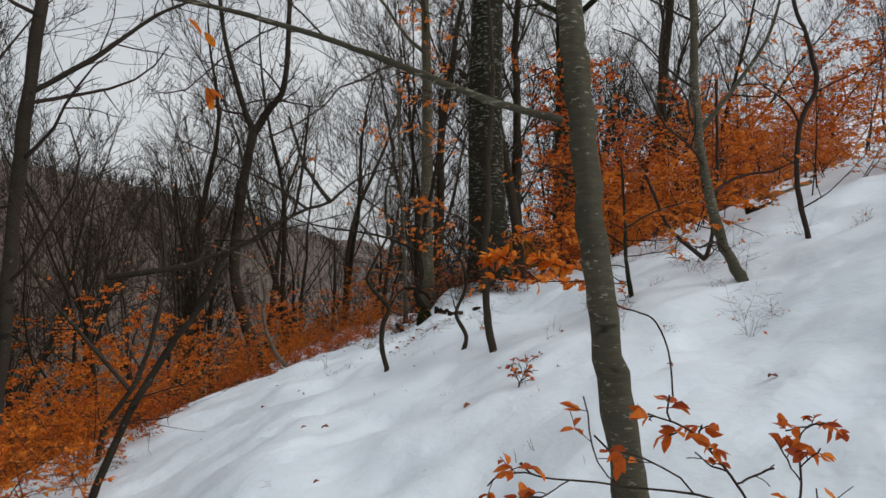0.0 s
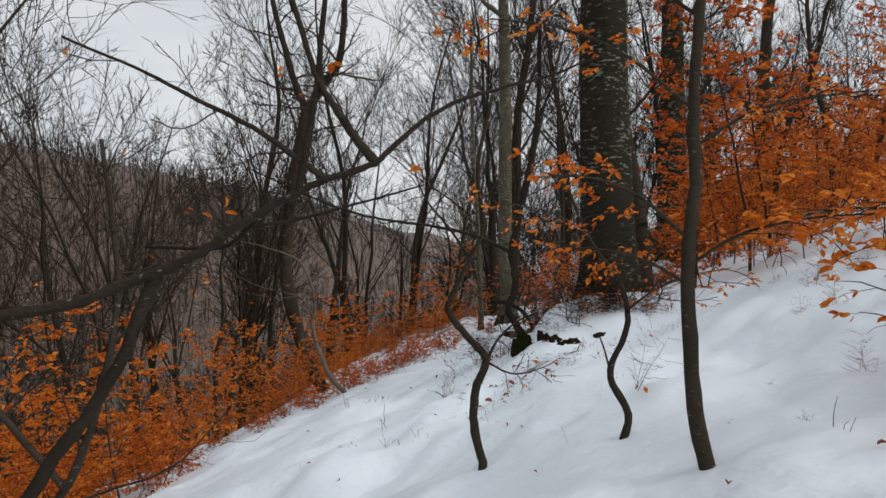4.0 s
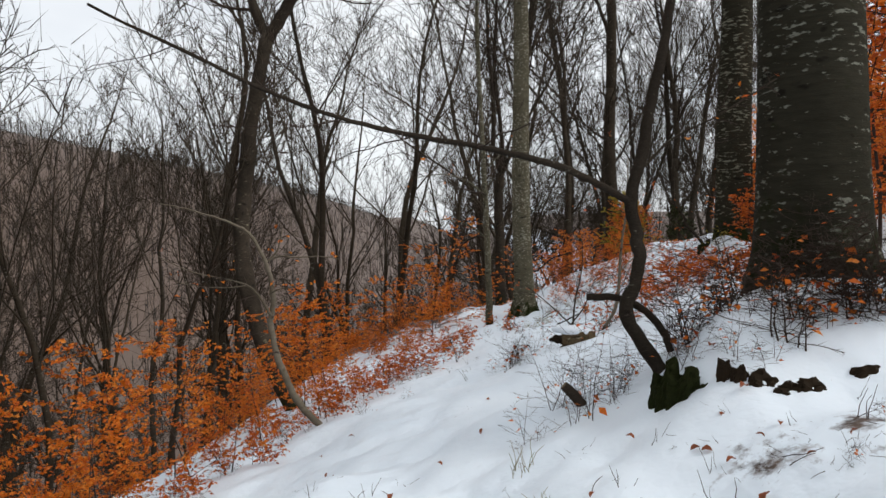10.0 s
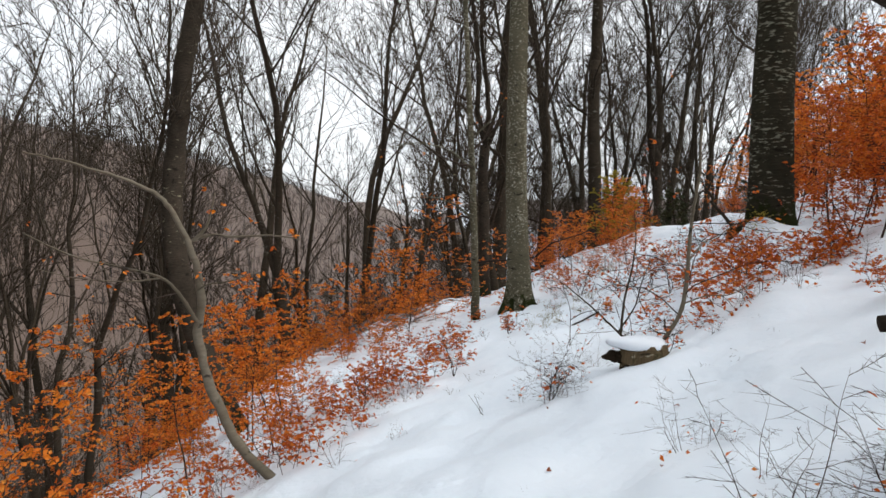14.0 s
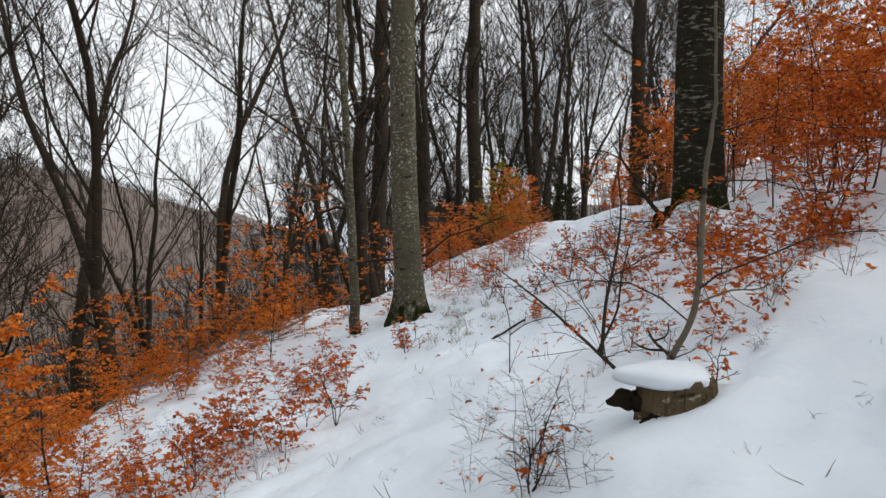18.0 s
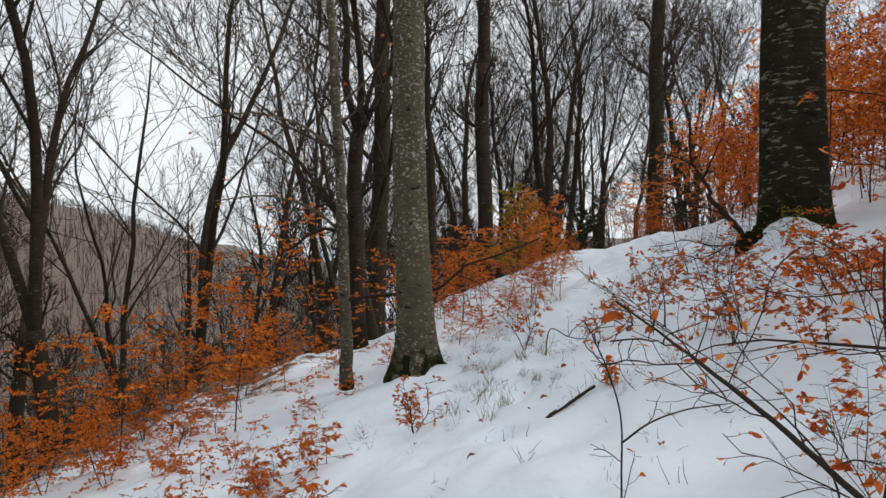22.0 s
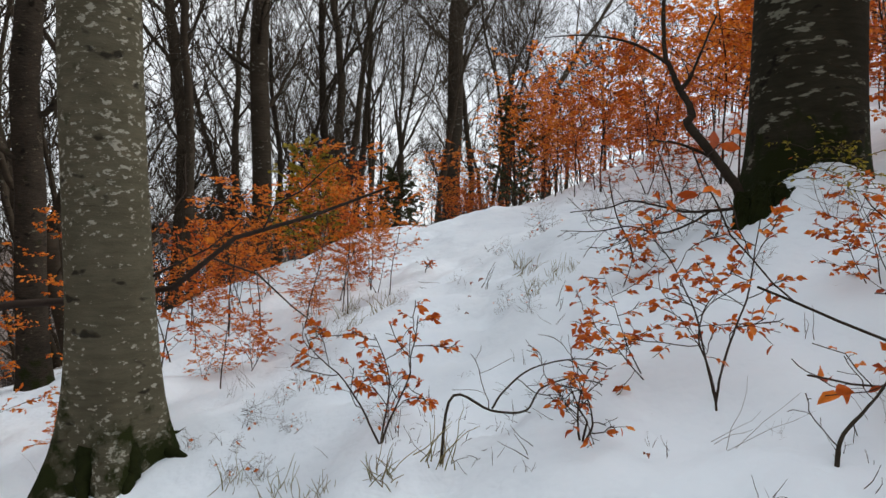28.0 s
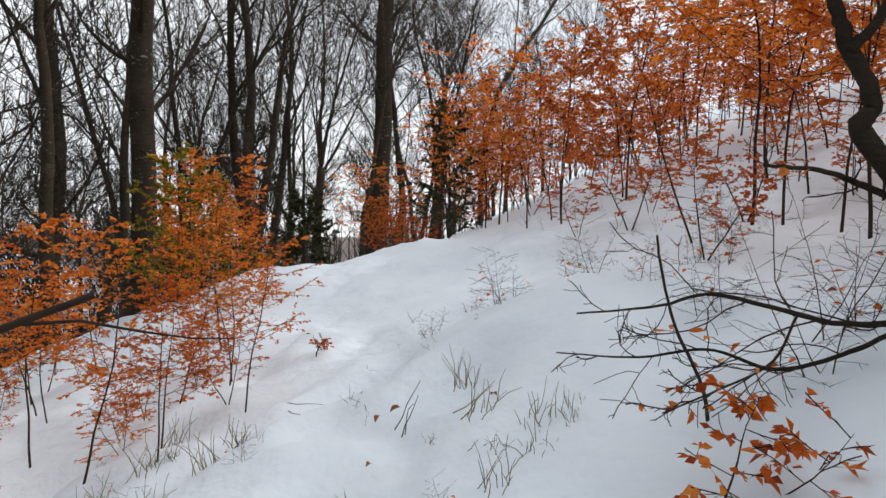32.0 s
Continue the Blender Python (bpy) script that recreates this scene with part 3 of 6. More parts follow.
FOREST = (
    (-24.3, 46.5, 0.30, 0), (-33, 52, 0.2, 1), (-6.5, 44.0, 0.36, 1), (-30, 30, 0.27, 1), (-9.3, 47.0, 0.3, 1), (5.7, 44.4, 0.40, 0), (13.5, 56.3, 0.28, 0), (5.6, 52.9, 0.26, 0), (-14.4, 37.8, 0.15, 0),
    (-34, 22, 0.16, 1), (-3.1, 40.4, 0.15, 0), (-12.0, 26.2, 0.13, 1), (-9.9, 24.6, 0.1, 2), (-14.7, 20.2, 0.12, 0), (-7.3, 32.1, 0.17, 1), (-13.9, 40.8, 0.2, 0),
    (6.6, 22.0, 0.10, 2), (7.3, 19.9, 0.09, 2), (-9.0, 34.7, 0.18, 0), (-38, 40, 0.18, 1), (-5.0, 52.3, 0.17, 0), (3.4, 44.3, 0.14, 0),
    (11.9, 52.7, 0.25, 0), (12.9, 48.4, 0.2, 1), (16.9, 61.9, 0.26, 0), (-1.3, 55.6, 0.15, 1), (3.4, 51.6, 0.34, 0), (9.9, 48.0, 0.26, 0),
    (16.4, 58.3, 0.24, 1), (17.8, 51.8, 0.33, 0), (20.8, 66.7, 0.2, 1), (13.6, 62.9, 0.2, 1), (23.0, 57.8, 0.2, 0),
    (20.8, 47.6, 0.15, 2), (24.6, 64.7, 0.26, 0), (1.75, 14.2, 0.13, 2),
)
rng = np.random.default_rng(77)
for n, (x, y, r, kind) in enumerate(FOREST):
    proto = (TALL, FORK, SLIM)[kind][n % (4, 4, 3)[kind]]
    put(proto, x, y, turn=rng.random() * 360, size=r / (0.25, 0.25, 0.085)[kind])

put(TWIN, -0.85, 31.6, 40)
placed = [(x, y) for x, y, *_ in FOREST] + [(-6.6, 22.2), (-0.3, 27), (4.9, 25.1), (1.0, 13.2), (-4, 18)]


def scatter(count, area, apart, protos, sizes, keep_off, rng):
    """Fills a part of the plan with trees, none too near to another or to the trail."""
    made = tries = 0
    while made < count and tries < count * 40:
        tries += 1
        x, y = rng.uniform(area[0], area[1]), rng.uniform(area[2], area[3])
        d = x - float(trail(y)[0])
        if not keep_off(d, x, y) or any((x - a) ** 2 + (y - b) ** 2 < apart**2 for a, b in placed):
            continue
        placed.append((x, y))
        kind, turn, size = protos[int(rng.integers(len(protos)))], rng.random() * 360, rng.uniform(*sizes)
        if not (-16 < x < -4.9 and 25 < y < 51):  # a glade on the lower slope stays open
            put(kind, x, y, turn, size)
        made += 1


scatter(5, (-22, -3, 40, 60), 3.2, FORK + TALL[:2], (0.75, 1.1), lambda d, x, y: d < -8, rng)
scatter(26, (-48, -9, 2, 62), 3.4, THIN + FORK, (0.8, 1.2), lambda d, x, y: d < -10, rng)
scatter(8, (-27, -6, 9, 42), 3.0, THIN + FORK[:2], (0.8, 1.15), lambda d, x, y: d < -8.5, rng)
scatter(11, (-26, -4, -2, 46), 1.6, SLIM + THIN[:2], (0.6, 1.0), lambda d, x, y: d < -7, rng)
scatter(9, (-18, -6.5, 7, 25), 2.2, THIN + SLIM, (0.6, 0.95), lambda d, x, y: d < -7, rng)
scatter(7, (-12, 2, 32, 46), 2.4, TALL + THIN, (0.7, 0.95), lambda d, x, y: d < -6, rng)
scatter(18, (-75, -28, 0, 90), 4, FAR_TREES, (0.8, 1.3), lambda d, x, y: d < -26, rng)
scatter(44, (-26, 46, 50, 96), 2.4, FAR_TREES, (0.55, 1.0), lambda d, x, y: x < 36, rng)
scatter(11, (-3, 17, 42, 66), 2.4, THIN + FORK, (0.8, 1.2), lambda d, x, y: d < 9, rng)
scatter(10, (-4, 30, 40, 62), 2.0, THIN + SLIM, (0.6, 0.9), lambda d, x, y: d < 14, rng)
scatter(14, (6, 40, 27, 70), 2.4, SLIM + THIN, (0.45, 0.8), lambda d, x, y: d > 12, rng)
scatter(14, (2, 26, 9, 32), 1.5, SLIM + UNDER, (0.45, 0.9), lambda d, x, y: d > 6.5, rng)
scatter(8, (-120, -30, 60, 160), 4, FAR_TREES, (0.9, 1.2), lambda d, x, y: d < -32, rng)
scatter(4, (-20, 20, -22, -5), 3, TALL, (0.7, 1.0), lambda d, x, y: True, rng)
scatter(16, (-20, -3, 3, 44), 1.0, UNDER, (0.6, 1.2), lambda d, x, y: -18 < d < -7.5, rng)
scatter(40, (-4, 26, 36, 54), 1.1, UNDER, (0.6, 1.3), lambda d, x, y: d < 16, rng)


# ---- young beeches that keep their dry leaves ----
# low brown underwood in the glade, below the line of the far hill
for x, y in zip(rng.uniform(-17, -2.5, 52), rng.uniform(26, 50, 52)):
    if x < float(trail(y)[0]) - 5.5:
        put(UNDER[int(rng.integers(3))], x, y, rng.random() * 360, rng.uniform(0.4, 0.68))


def leafy_beech(seed, tall, r0, leaf, per, label, name="beech_sapling", size=0.075, group="young leafy beeches", stems=1, span=0.5, fine=False, mat=None, keep=0.9, low=0.18, slight=0.003):
    rng = np.random.default_rng(seed)
    tree = thing(name, label, "sapling", group=group)
    wood, twigs, foliage = Soup(), Soup(), Soup()
    trunks = []
    for s in range(stems):
        lean = rng.normal(0, 0.12, 2) + (rng.normal(0, 0.3, 2) if stems > 1 else 0)
        trunks.append((wander(rng, (0.05 * s, 0.04 * s, -0.12), (*lean, 1), tall * (1 - 0.15 * s), 9, 0.09, 0.35), r0 * np.linspace(1, 0.15, 9)))
    fill(wood, trunks, 6)
    plan = (dict(count=leaf[0], start=low, span=span, angle=(50, 85), n=4, wob=0.12, lift=0.12, thin=0.5, flat=0.3, least=slight * 1.4),
            dict(count=leaf[1], start=0.2, span=0.45, angle=(35, 60), n=3 if fine else 2, wob=0.12, lift=0.0, thin=0.6, flat=0.7, least=slight))
    one, two = crown_of(rng, trunks, plan)
    fill(twigs, one, 3)
    fill(twigs, two, 3)
    leafing(foliage, two, rng, per, size, fine, keep=keep)
    leafing(foliage, one, rng, per, size, fine, keep=keep, tail=0.4)
    part("stem", wood, TWIG if r0 < 0.02 else BEECH_YOUNG, tree)
    tagged(part("branchwork", twigs, TWIG, tree), kind="stuff")
    part("foliage", foliage, mat or ORANGE, tree, "dry orange leaves")
    return tree


THICKET = [leafy_beech(s, t, 0.014, (14, 5), p, "young beech full of dry orange leaves", "beech_bush", size=0.066, stems=n) for s, t, p, n in ((41, 2.0, 10, 2), (42, 2.6, 14, 1), (43, 1.6, 8, 3), (44, 2.3, 10, 2))]
RUST = [leafy_beech(s, t, 0.016, (20, 5), p, "slender beech sapling with russet leaves rising from snow", stems=n, size=0.058, mat=ORANGE if s == 52 else RUSSET, low=0.34, span=0.34) for s, t, p, n in ((51, 2.8, 10, 1), (52, 3.3, 11, 1), (53, 2.2, 8, 2))]
LOW = [leafy_beech(s, t, 0.006, (9, 4), p, "low beech seedling with a few russet leaves in snow", "beech_seedling", size=0.06, stems=n, mat=RUSSET, keep=0.6, low=0.25, slight=0.002) for s, t, p, n in ((61, 0.9, 4, 2), (62, 0.7, 4, 2), (63, 1.1, 4, 3))]
BARE = [leafy_beech(s, t, 0.0045, (9, 5), 1, "leafless twiggy shrub standing in the snow", "bare_shrub", stems=n, mat=RUSSET, keep=0.03, low=0.1, group="bare shrubs", slight=0.0011) for s, t, n in ((71, 0.8, 4), (72, 0.6, 5), (73, 1.0, 3))]

TANGLE = [leafy_beech(s, t, 0.008, (11, 6), 1, "dark tangled leafless shrub below a great beech", "bare_shrub", stems=n, mat=RUSSET, keep=0.03, low=0.08, group="bare shrubs", slight=0.0024) for s, t, n in ((74, 0.9, 5), (75, 0.75, 5))]


def sow(count, protos, sizes, where, apart, rng, area):
    spots, tries = [], 0
    while len(spots) < count and tries < count * 60:
        tries += 1
        x, y = rng.uniform(*area[:2]), rng.uniform(*area[2:])
        d = x - float(trail(y)[0])
        if rng.random() < where(d, x, y) and all((x - a) ** 2 + (y - b) ** 2 > apart**2 for a, b in spots):
            spots.append((x, y))
            put(protos[int(rng.integers(len(protos)))], x, y, rng.random() * 360, rng.uniform(*sizes), tilt=tuple(rng.normal(0, 6, 2)))


rng = np.random.default_rng(5)
# the thicket down the slope, along the trail's lower edge
sow(80, THICKET, (0.6, 1.0), lambda d, x, y: (0.35 if 16.5 < y < 23 else 1.0) * float(-8.5 < d < (-2.5 if y < 15 else -3.1 if y < 16.5 else -4.7 if y < 22 else -6.0)), 0.66, rng, (-12, 0, 3.5, 30))
sow(34, THICKET + RUST[1:2], (0.8, 1.3), lambda d, x, y: float(-18 < d < -8), 1.0, rng, (-20, -8, 6, 36))
sow(6, RUST[1:2] + THICKET[:1], (0.45, 0.7), lambda d, x, y: float(-4.6 < d < -2.9), 0.8, rng, (-7, -2.4, 17.5, 20.5))
sow(30, THICKET + RUST[2:], (0.6, 0.95), lambda d, x, y: float(-8 < d < -2.7), 0.5, rng, (-11, -3, 7, 16))
for x, y, k in ((-4.5, 19.1, 0.8), (-4.9, 19.8, 0.9), (-4.3, 20.3, 0.7), (-5.2, 20.6, 0.9), (-4.7, 21.2, 0.75), (-5.6, 19.4, 0.85), (-5.4, 22.0, 0.8)):
    put(THICKET[int(10 * k) % 4], x, y, 70 * x, k)
# up the slope
sow(58, THICKET + RUST, (0.65, 1.1), lambda d, x, y: float(d > 5.4 + 0.1 * abs(y - 13)), 0.6, rng, (3.0, 11, 9.5, 20))
for x, y, k in ((2.9, 15.6, 1.5), (3.5, 14.6, 1.6), (3.3, 16.8, 1.4), (4.2, 15.5, 1.6), (4.0, 17.6, 1.5), (2.7, 14.3, 1.2), (4.6, 20.3, 1.3), (5.0, 21.4, 1.4), (4.3, 21.2, 1.2), (5.3, 22.4, 1.35), (4.7, 19.2, 1.3), (5.7, 21.0, 1.45), (6.0, 22.9, 1.4)):
    put(RUST[0 if k > 1.4 else 2], x, y, 80 * x, k)
sow(150, RUST, (0.55, 1.0), lambda d, x, y: float(d > 3.2 - 0.12 * (y - 27)), 0.45, rng, (6, 20, 26.5, 42))
sow(30, RUST, (0.75, 1.2), lambda d, x, y: float(x > 6.0 - 0.55 * (25.1 - y)), 0.6, rng, (3.6, 13, 18.5, 24.5))
sow(26, RUST, (0.8, 1.25), lambda d, x, y: 1.0, 0.6, rng, (9.5, 18, 27, 37))
sow(22, RUST, (0.6, 1.0), lambda d, x, y: 1.0, 0.5, rng, (5.7, 10.5, 24.0, 27.4))
sow(14, THICKET + RUST[1:2], (0.45, 0.7), lambda d, x, y: 1.0, 0.7, rng, (-5.5, -0.9, 29.4, 34.5))
sow(44, RUST + THICKET[:1], (0.36, 0.62), lambda d, x, y: float(-4.5 < d < -0.9), 0.42, rng, (-1, 6.5, 28.2, 37))
sow(26, RUST[1:2] + THICKET, (0.65, 1.05), lambda d, x, y: 1.0, 0.8, rng, (-8, -2.6, 28.5, 37))
sow(9, THICKET + RUST[1:2], (0.55, 0.85), lambda d, x, y: 1.0, 0.9, rng, (-7.5, -3.3, 24.8, 28.5))
sow(15, LOW, (0.6, 1.0), lambda d, x, y: float(-4.2 < d < -1.5 and y < 22.5), 0.6, rng, (-5, 2, 17.5, 27))


# ---- trees and saplings beside the trail ----
def grown(name, label, category, base, lines, bark, twig=None, leaf=None, seed=0, sides=9, group=""):
    """A thing built along given lines. lines: (name, points, radius at the start, radius at the end); the first is the trunk.
    twig: keyword rows for sprout() on the lines from the given first one; leaf: (leaves a twig, leaf length, share of twigs, material)."""
    rng = np.random.default_rng(seed)
    base = np.array(base, float)
    tree = thing(name, label, category, tuple(base), group)
    made = []
    for order, (kind, points, r0, r1) in enumerate(lines):
        foot = np.array(points[0], float)
        ground = float(height(foot[0], foot[1]))
        if order == 0 and ground - 0.12 < foot[2] < ground + 0.5:
            points = [foot + (0.25 * (foot - np.array(points[1], float)) * (1, 1, 0)) - UP * (foot[2] - ground + 0.2), *points]
        n = max(6, 5 * len(points))
        line = curve_through(np.array(points, float) - base, n, rough=min(r0 * 0.08, 0.005), rng=rng)
        rad = np.linspace(r0, r1, n) * (1 + 0.03 * np.sin(np.arange(n) * 0.9 + seed) + 0.035 * rng.normal(0, 1, n))
        soup = Soup()
        soup.tube(line, rad, sides)
        if r0 > 0.018:
            ring = soup.v[0].reshape(n, sides, 3)
            a, i = np.arange(sides) * 6.28 / sides, np.arange(n)[:, None]
            bulge = 1 + 0.07 * np.sin(2 * a + 0.12 * i + seed) + 0.045 * np.sin(5 * a - 0.21 * i) + 0.03 * rng.normal(0, 1, (n, sides))
            soup.v[0] = (line[:, None] + (ring - line[:, None]) * bulge[..., None]).reshape(-1, 3)
        part(kind, soup, bark, tree)
        made.append((line, rad))
    if twig:
        first, rows = twig
        wood, levels, parents = Soup(), [], [m for m, row in zip(made, lines) if row[0] != "dead_stub"][first:]
        for row in rows:
            parents = sprout(rng, parents, **row)
            levels.append(parents)
            fill(wood, parents, 4 if len(levels) == 1 else 3)
        tagged(part("branchwork", wood, TWIG, tree), kind="stuff")
        if leaf:
            per, size, keep, mat = leaf
            foliage = Soup()
            leafing(foliage, levels[-1], rng, per, size, True, keep=keep, tail=0.25)
            if foliage.n:
                part("foliage", foliage, mat, tree, "dry beech leaves still hanging on")
    return tree


def big_beech(x, y, r, tall, bark, label, seed, flare=0.45, lobes=5, lean=(0, 0), limbs=9, first=0.42, roots=0):
    """A mature beech: a lobed, flaring foot, a long clean trunk, heavy limbs high up."""
    rng = np.random.default_rng(seed)
    tree = thing("beech_tree", label, "tree", tuple(on(x, y)))
    n, sides = 46, 30
    zs = np.concatenate([np.linspace(-1.3, 1.2, 18), np.linspace(1.4, tall, n - 18)])
    a = np.arange(sides) * 2 * np.pi / sides
    ph = rng.random(4) * 6.28
    z, t = np.meshgrid(zs, a, indexing="ij")
    rad = r * (1 - 0.62 * np.maximum(z, 0) / tall)
    foot = np.exp(-np.maximum(z + 0.1, 0) / 0.36)
    rad = rad * (1 + flare * foot * (0.75 + 0.75 * np.maximum(np.cos(lobes * t + ph[0]), -0.35)) + 0.02 * np.sin(3 * t + z * 0.9 + ph[1]) + 0.015 * np.sin(5 * t - z * 2.1 + ph[2]))
    sway = 0.05 * np.sin(z * 0.5 + ph[3]) * np.minimum(np.maximum(z, 0) / 3, 1)
    soup = Soup()
    i, j = np.meshgrid(np.arange(n - 1), np.arange(sides), indexing="ij")
    verts = np.stack([rad * np.cos(t) + sway + lean[0] * z, rad * np.sin(t) + lean[1] * z, z], -1)
    soup.add(verts, np.stack([i * sides + j, i * sides + (j + 1) % sides, (i + 1) * sides + (j + 1) % sides, (i + 1) * sides + j], -1))
    part("trunk", soup, bark, tree)
    axis = np.stack([0.05 * np.sin(zs * 0.5 + ph[3]) + lean[0] * zs, lean[1] * zs, zs], -1)[18:]
    spine = [(axis, r * (1 - 0.62 * axis[:, 2] / tall))]
    one = sprout(rng, spine, limbs, first, 0.42, (30, 60), 9, 0.12, 0.5, 0.45)
    two = sprout(rng, one, 8, 0.2, 0.45, (28, 58), 6, 0.15, 0.3, 0.5, least=0.008)
    three = sprout(rng, two, 8, 0.2, 0.45, (25, 55), 3, 0.16, 0.2, 0.5, least=0.005)
    for limb in one:
        s = Soup()
        s.tube(limb[0], limb[1], 7)
        part("limb", s, bark, tree)
    s = Soup()
    fill(s, two, 4)
    fill(s, three, 3)
    tagged(part("crown", s, FAR_BARK, tree), kind="stuff")
    for m in range(roots):
        ang = 6.28 * (m + 0.5 * rng.random()) / roots
        way = np.array((math.cos(ang), math.sin(ang), 0))
        turn = np.array((-math.sin(ang), math.cos(ang), 0)) * rng.normal(0, 0.12)
        end = r * (1.6 + 0.4 * rng.random())
        drop = float(height(x + way[0] * end, y + way[1] * end)) - float(height(x, y))
        s = Soup()
        line = curve_through((way * r * 0.95 + UP * 0.22, way * r * 1.2 + UP * (0.08 + 0.3 * drop), way * r * 1.4 + turn * 0.5 + UP * (0.02 + 0.6 * drop), way * end + turn + UP * (drop - 0.07)), 11, 0.007, rng)
        s.tube(line, r * np.linspace(0.24, 0.10, 11) * (1 + 0.12 * rng.normal(0, 1, 11)), 9)
        part("root", s, MOSS, tree, "dark mossy root")
    return tree


def lump(soup, rng, size, rings=8, sides=12, rough=0.14, flat=0.0):
    """An uneven rounded body, its foot at the origin's height."""
    a = np.arange(sides) * 2 * np.pi / sides
    p = np.linspace(-np.pi / 2, np.pi / 2, rings)
    pp, aa = np.meshgrid(p, a, indexing="ij")
    ph = rng.random(4) * 6.28
    k = 1 + rough * (np.sin(2 * aa + ph[0]) * np.cos(pp) + 0.7 * np.sin(3 * aa + 2 * pp + ph[1]) + 0.5 * np.sin(5 * aa - 3 * pp + ph[2]))
    v = np.stack([size[0] * k * np.cos(pp) * np.cos(aa), size[1] * k * np.cos(pp) * np.sin(aa), size[2] * (np.sin(pp) * (1 - flat * (np.sin(pp) > 0)) * k)], -1)
    i, j = np.meshgrid(np.arange(rings - 1), np.arange(sides), indexing="ij")
    soup.add(v, np.stack([i * sides + j, i * sides + (j + 1) % sides, (i + 1) * sides + (j + 1) % sides, (i + 1) * sides + j], -1))


TWO = lambda n1, n2, span=0.35, start=0.2, flat=0.3, up=0.1: (
    dict(count=n1, start=start, span=span, angle=(40, 75), n=7, wob=0.2, lift=up, thin=0.36, flat=flat, least=0.0026),
    dict(count=n2, start=0.2, span=0.5, angle=(30, 60), n=5, wob=0.2, lift=0.05, thin=0.6, flat=0.4, least=0.0016))

# the smooth young beech that leans over the start of the walk
grown("young_beech_tree", "smooth grey-green young beech trunk leaning over the snow", "tree", on(0.76, 2.71),
      (("trunk", ((0.78, 2.71, 0.0), (0.73, 2.72, 0.31), (0.67, 2.73, 0.75), (0.61, 2.74, 1.18), (0.56, 2.75, 1.63), (0.51, 2.76, 2.13), (0.47, 2.76, 2.46), (0.3, 2.85, 4.2), (0.2, 2.9, 6.0)), 0.080, 0.04),
       ("branch", ((0.44, 2.72, 1.90), (0.12, 2.64, 1.97), (-0.20, 2.57, 2.08), (-0.53, 2.49, 2.18), (-0.85, 2.41, 2.25), (-1.4, 2.33, 2.35)), 0.017, 0.007)),
      BEECH_YOUNG, (1, TWO(6, 3, 0.4)), (3, 0.07, 0.35, ORANGE), seed=3, sides=16)
# leafy sprays held low over the snow
grown("beech_spray", "low thin beech branch with large curled orange leaves", "branch", on(0.95, 1.75),
      (("stem", ((0.95, 1.75, 0.2), (0.71, 1.62, 0.70), (0.45, 1.88, 0.69), (0.21, 1.82, 0.74), (0.14, 1.79, 0.79)), 0.005, 0.0022),
       ("side_stem", ((0.72, 1.62, 0.70), (0.63, 1.58, 0.83), (0.53, 1.58, 0.94), (0.43, 1.59, 0.98)), 0.004, 0.002),
       ("side_stem", ((0.80, 1.65, 0.55), (0.90, 1.75, 0.72), (0.98, 1.9, 0.82), (1.1, 2.0, 0.84)), 0.004, 0.002)),
      TWIG, (0, TWO(7, 2, 0.26)), (4, 0.046, 0.85, RUSSET), seed=8, sides=6)
grown("beech_spray", "slender beech shoot with large bright orange leaves", "branch", on(1.36, 3.95),
      (("stem", ((1.36, 3.95, 0.4), (1.33, 3.94, 0.7), (1.24, 3.92, 0.90), (1.13, 3.90, 0.96), (1.01, 3.90, 1.00), (0.97, 3.90, 1.10), (0.84, 3.89, 1.14), (0.72, 3.88, 1.15), (0.56, 3.87, 1.15), (0.37, 3.86, 1.15), (0.17, 3.84, 1.14)), 0.0065, 0.0025),
       ("side_stem", ((0.52, 3.87, 1.16), (0.43, 3.91, 1.23), (0.32, 3.96, 1.29), (0.24, 4.00, 1.28)), 0.004, 0.002),
       ("side_stem", ((0.97, 3.90, 1.14), (0.87, 3.96, 1.20), (0.70, 4.01, 1.23), (0.55, 4.07, 1.28)), 0.005, 0.002)),
      TWIG, (0, (dict(count=13, start=0.5, span=0.085, angle=(25, 65), n=5, wob=0.12, lift=0.1, thin=0.4, flat=0.4, least=0.002),)), (5, 0.068, 1.0, ORANGE), seed=9, sides=6)
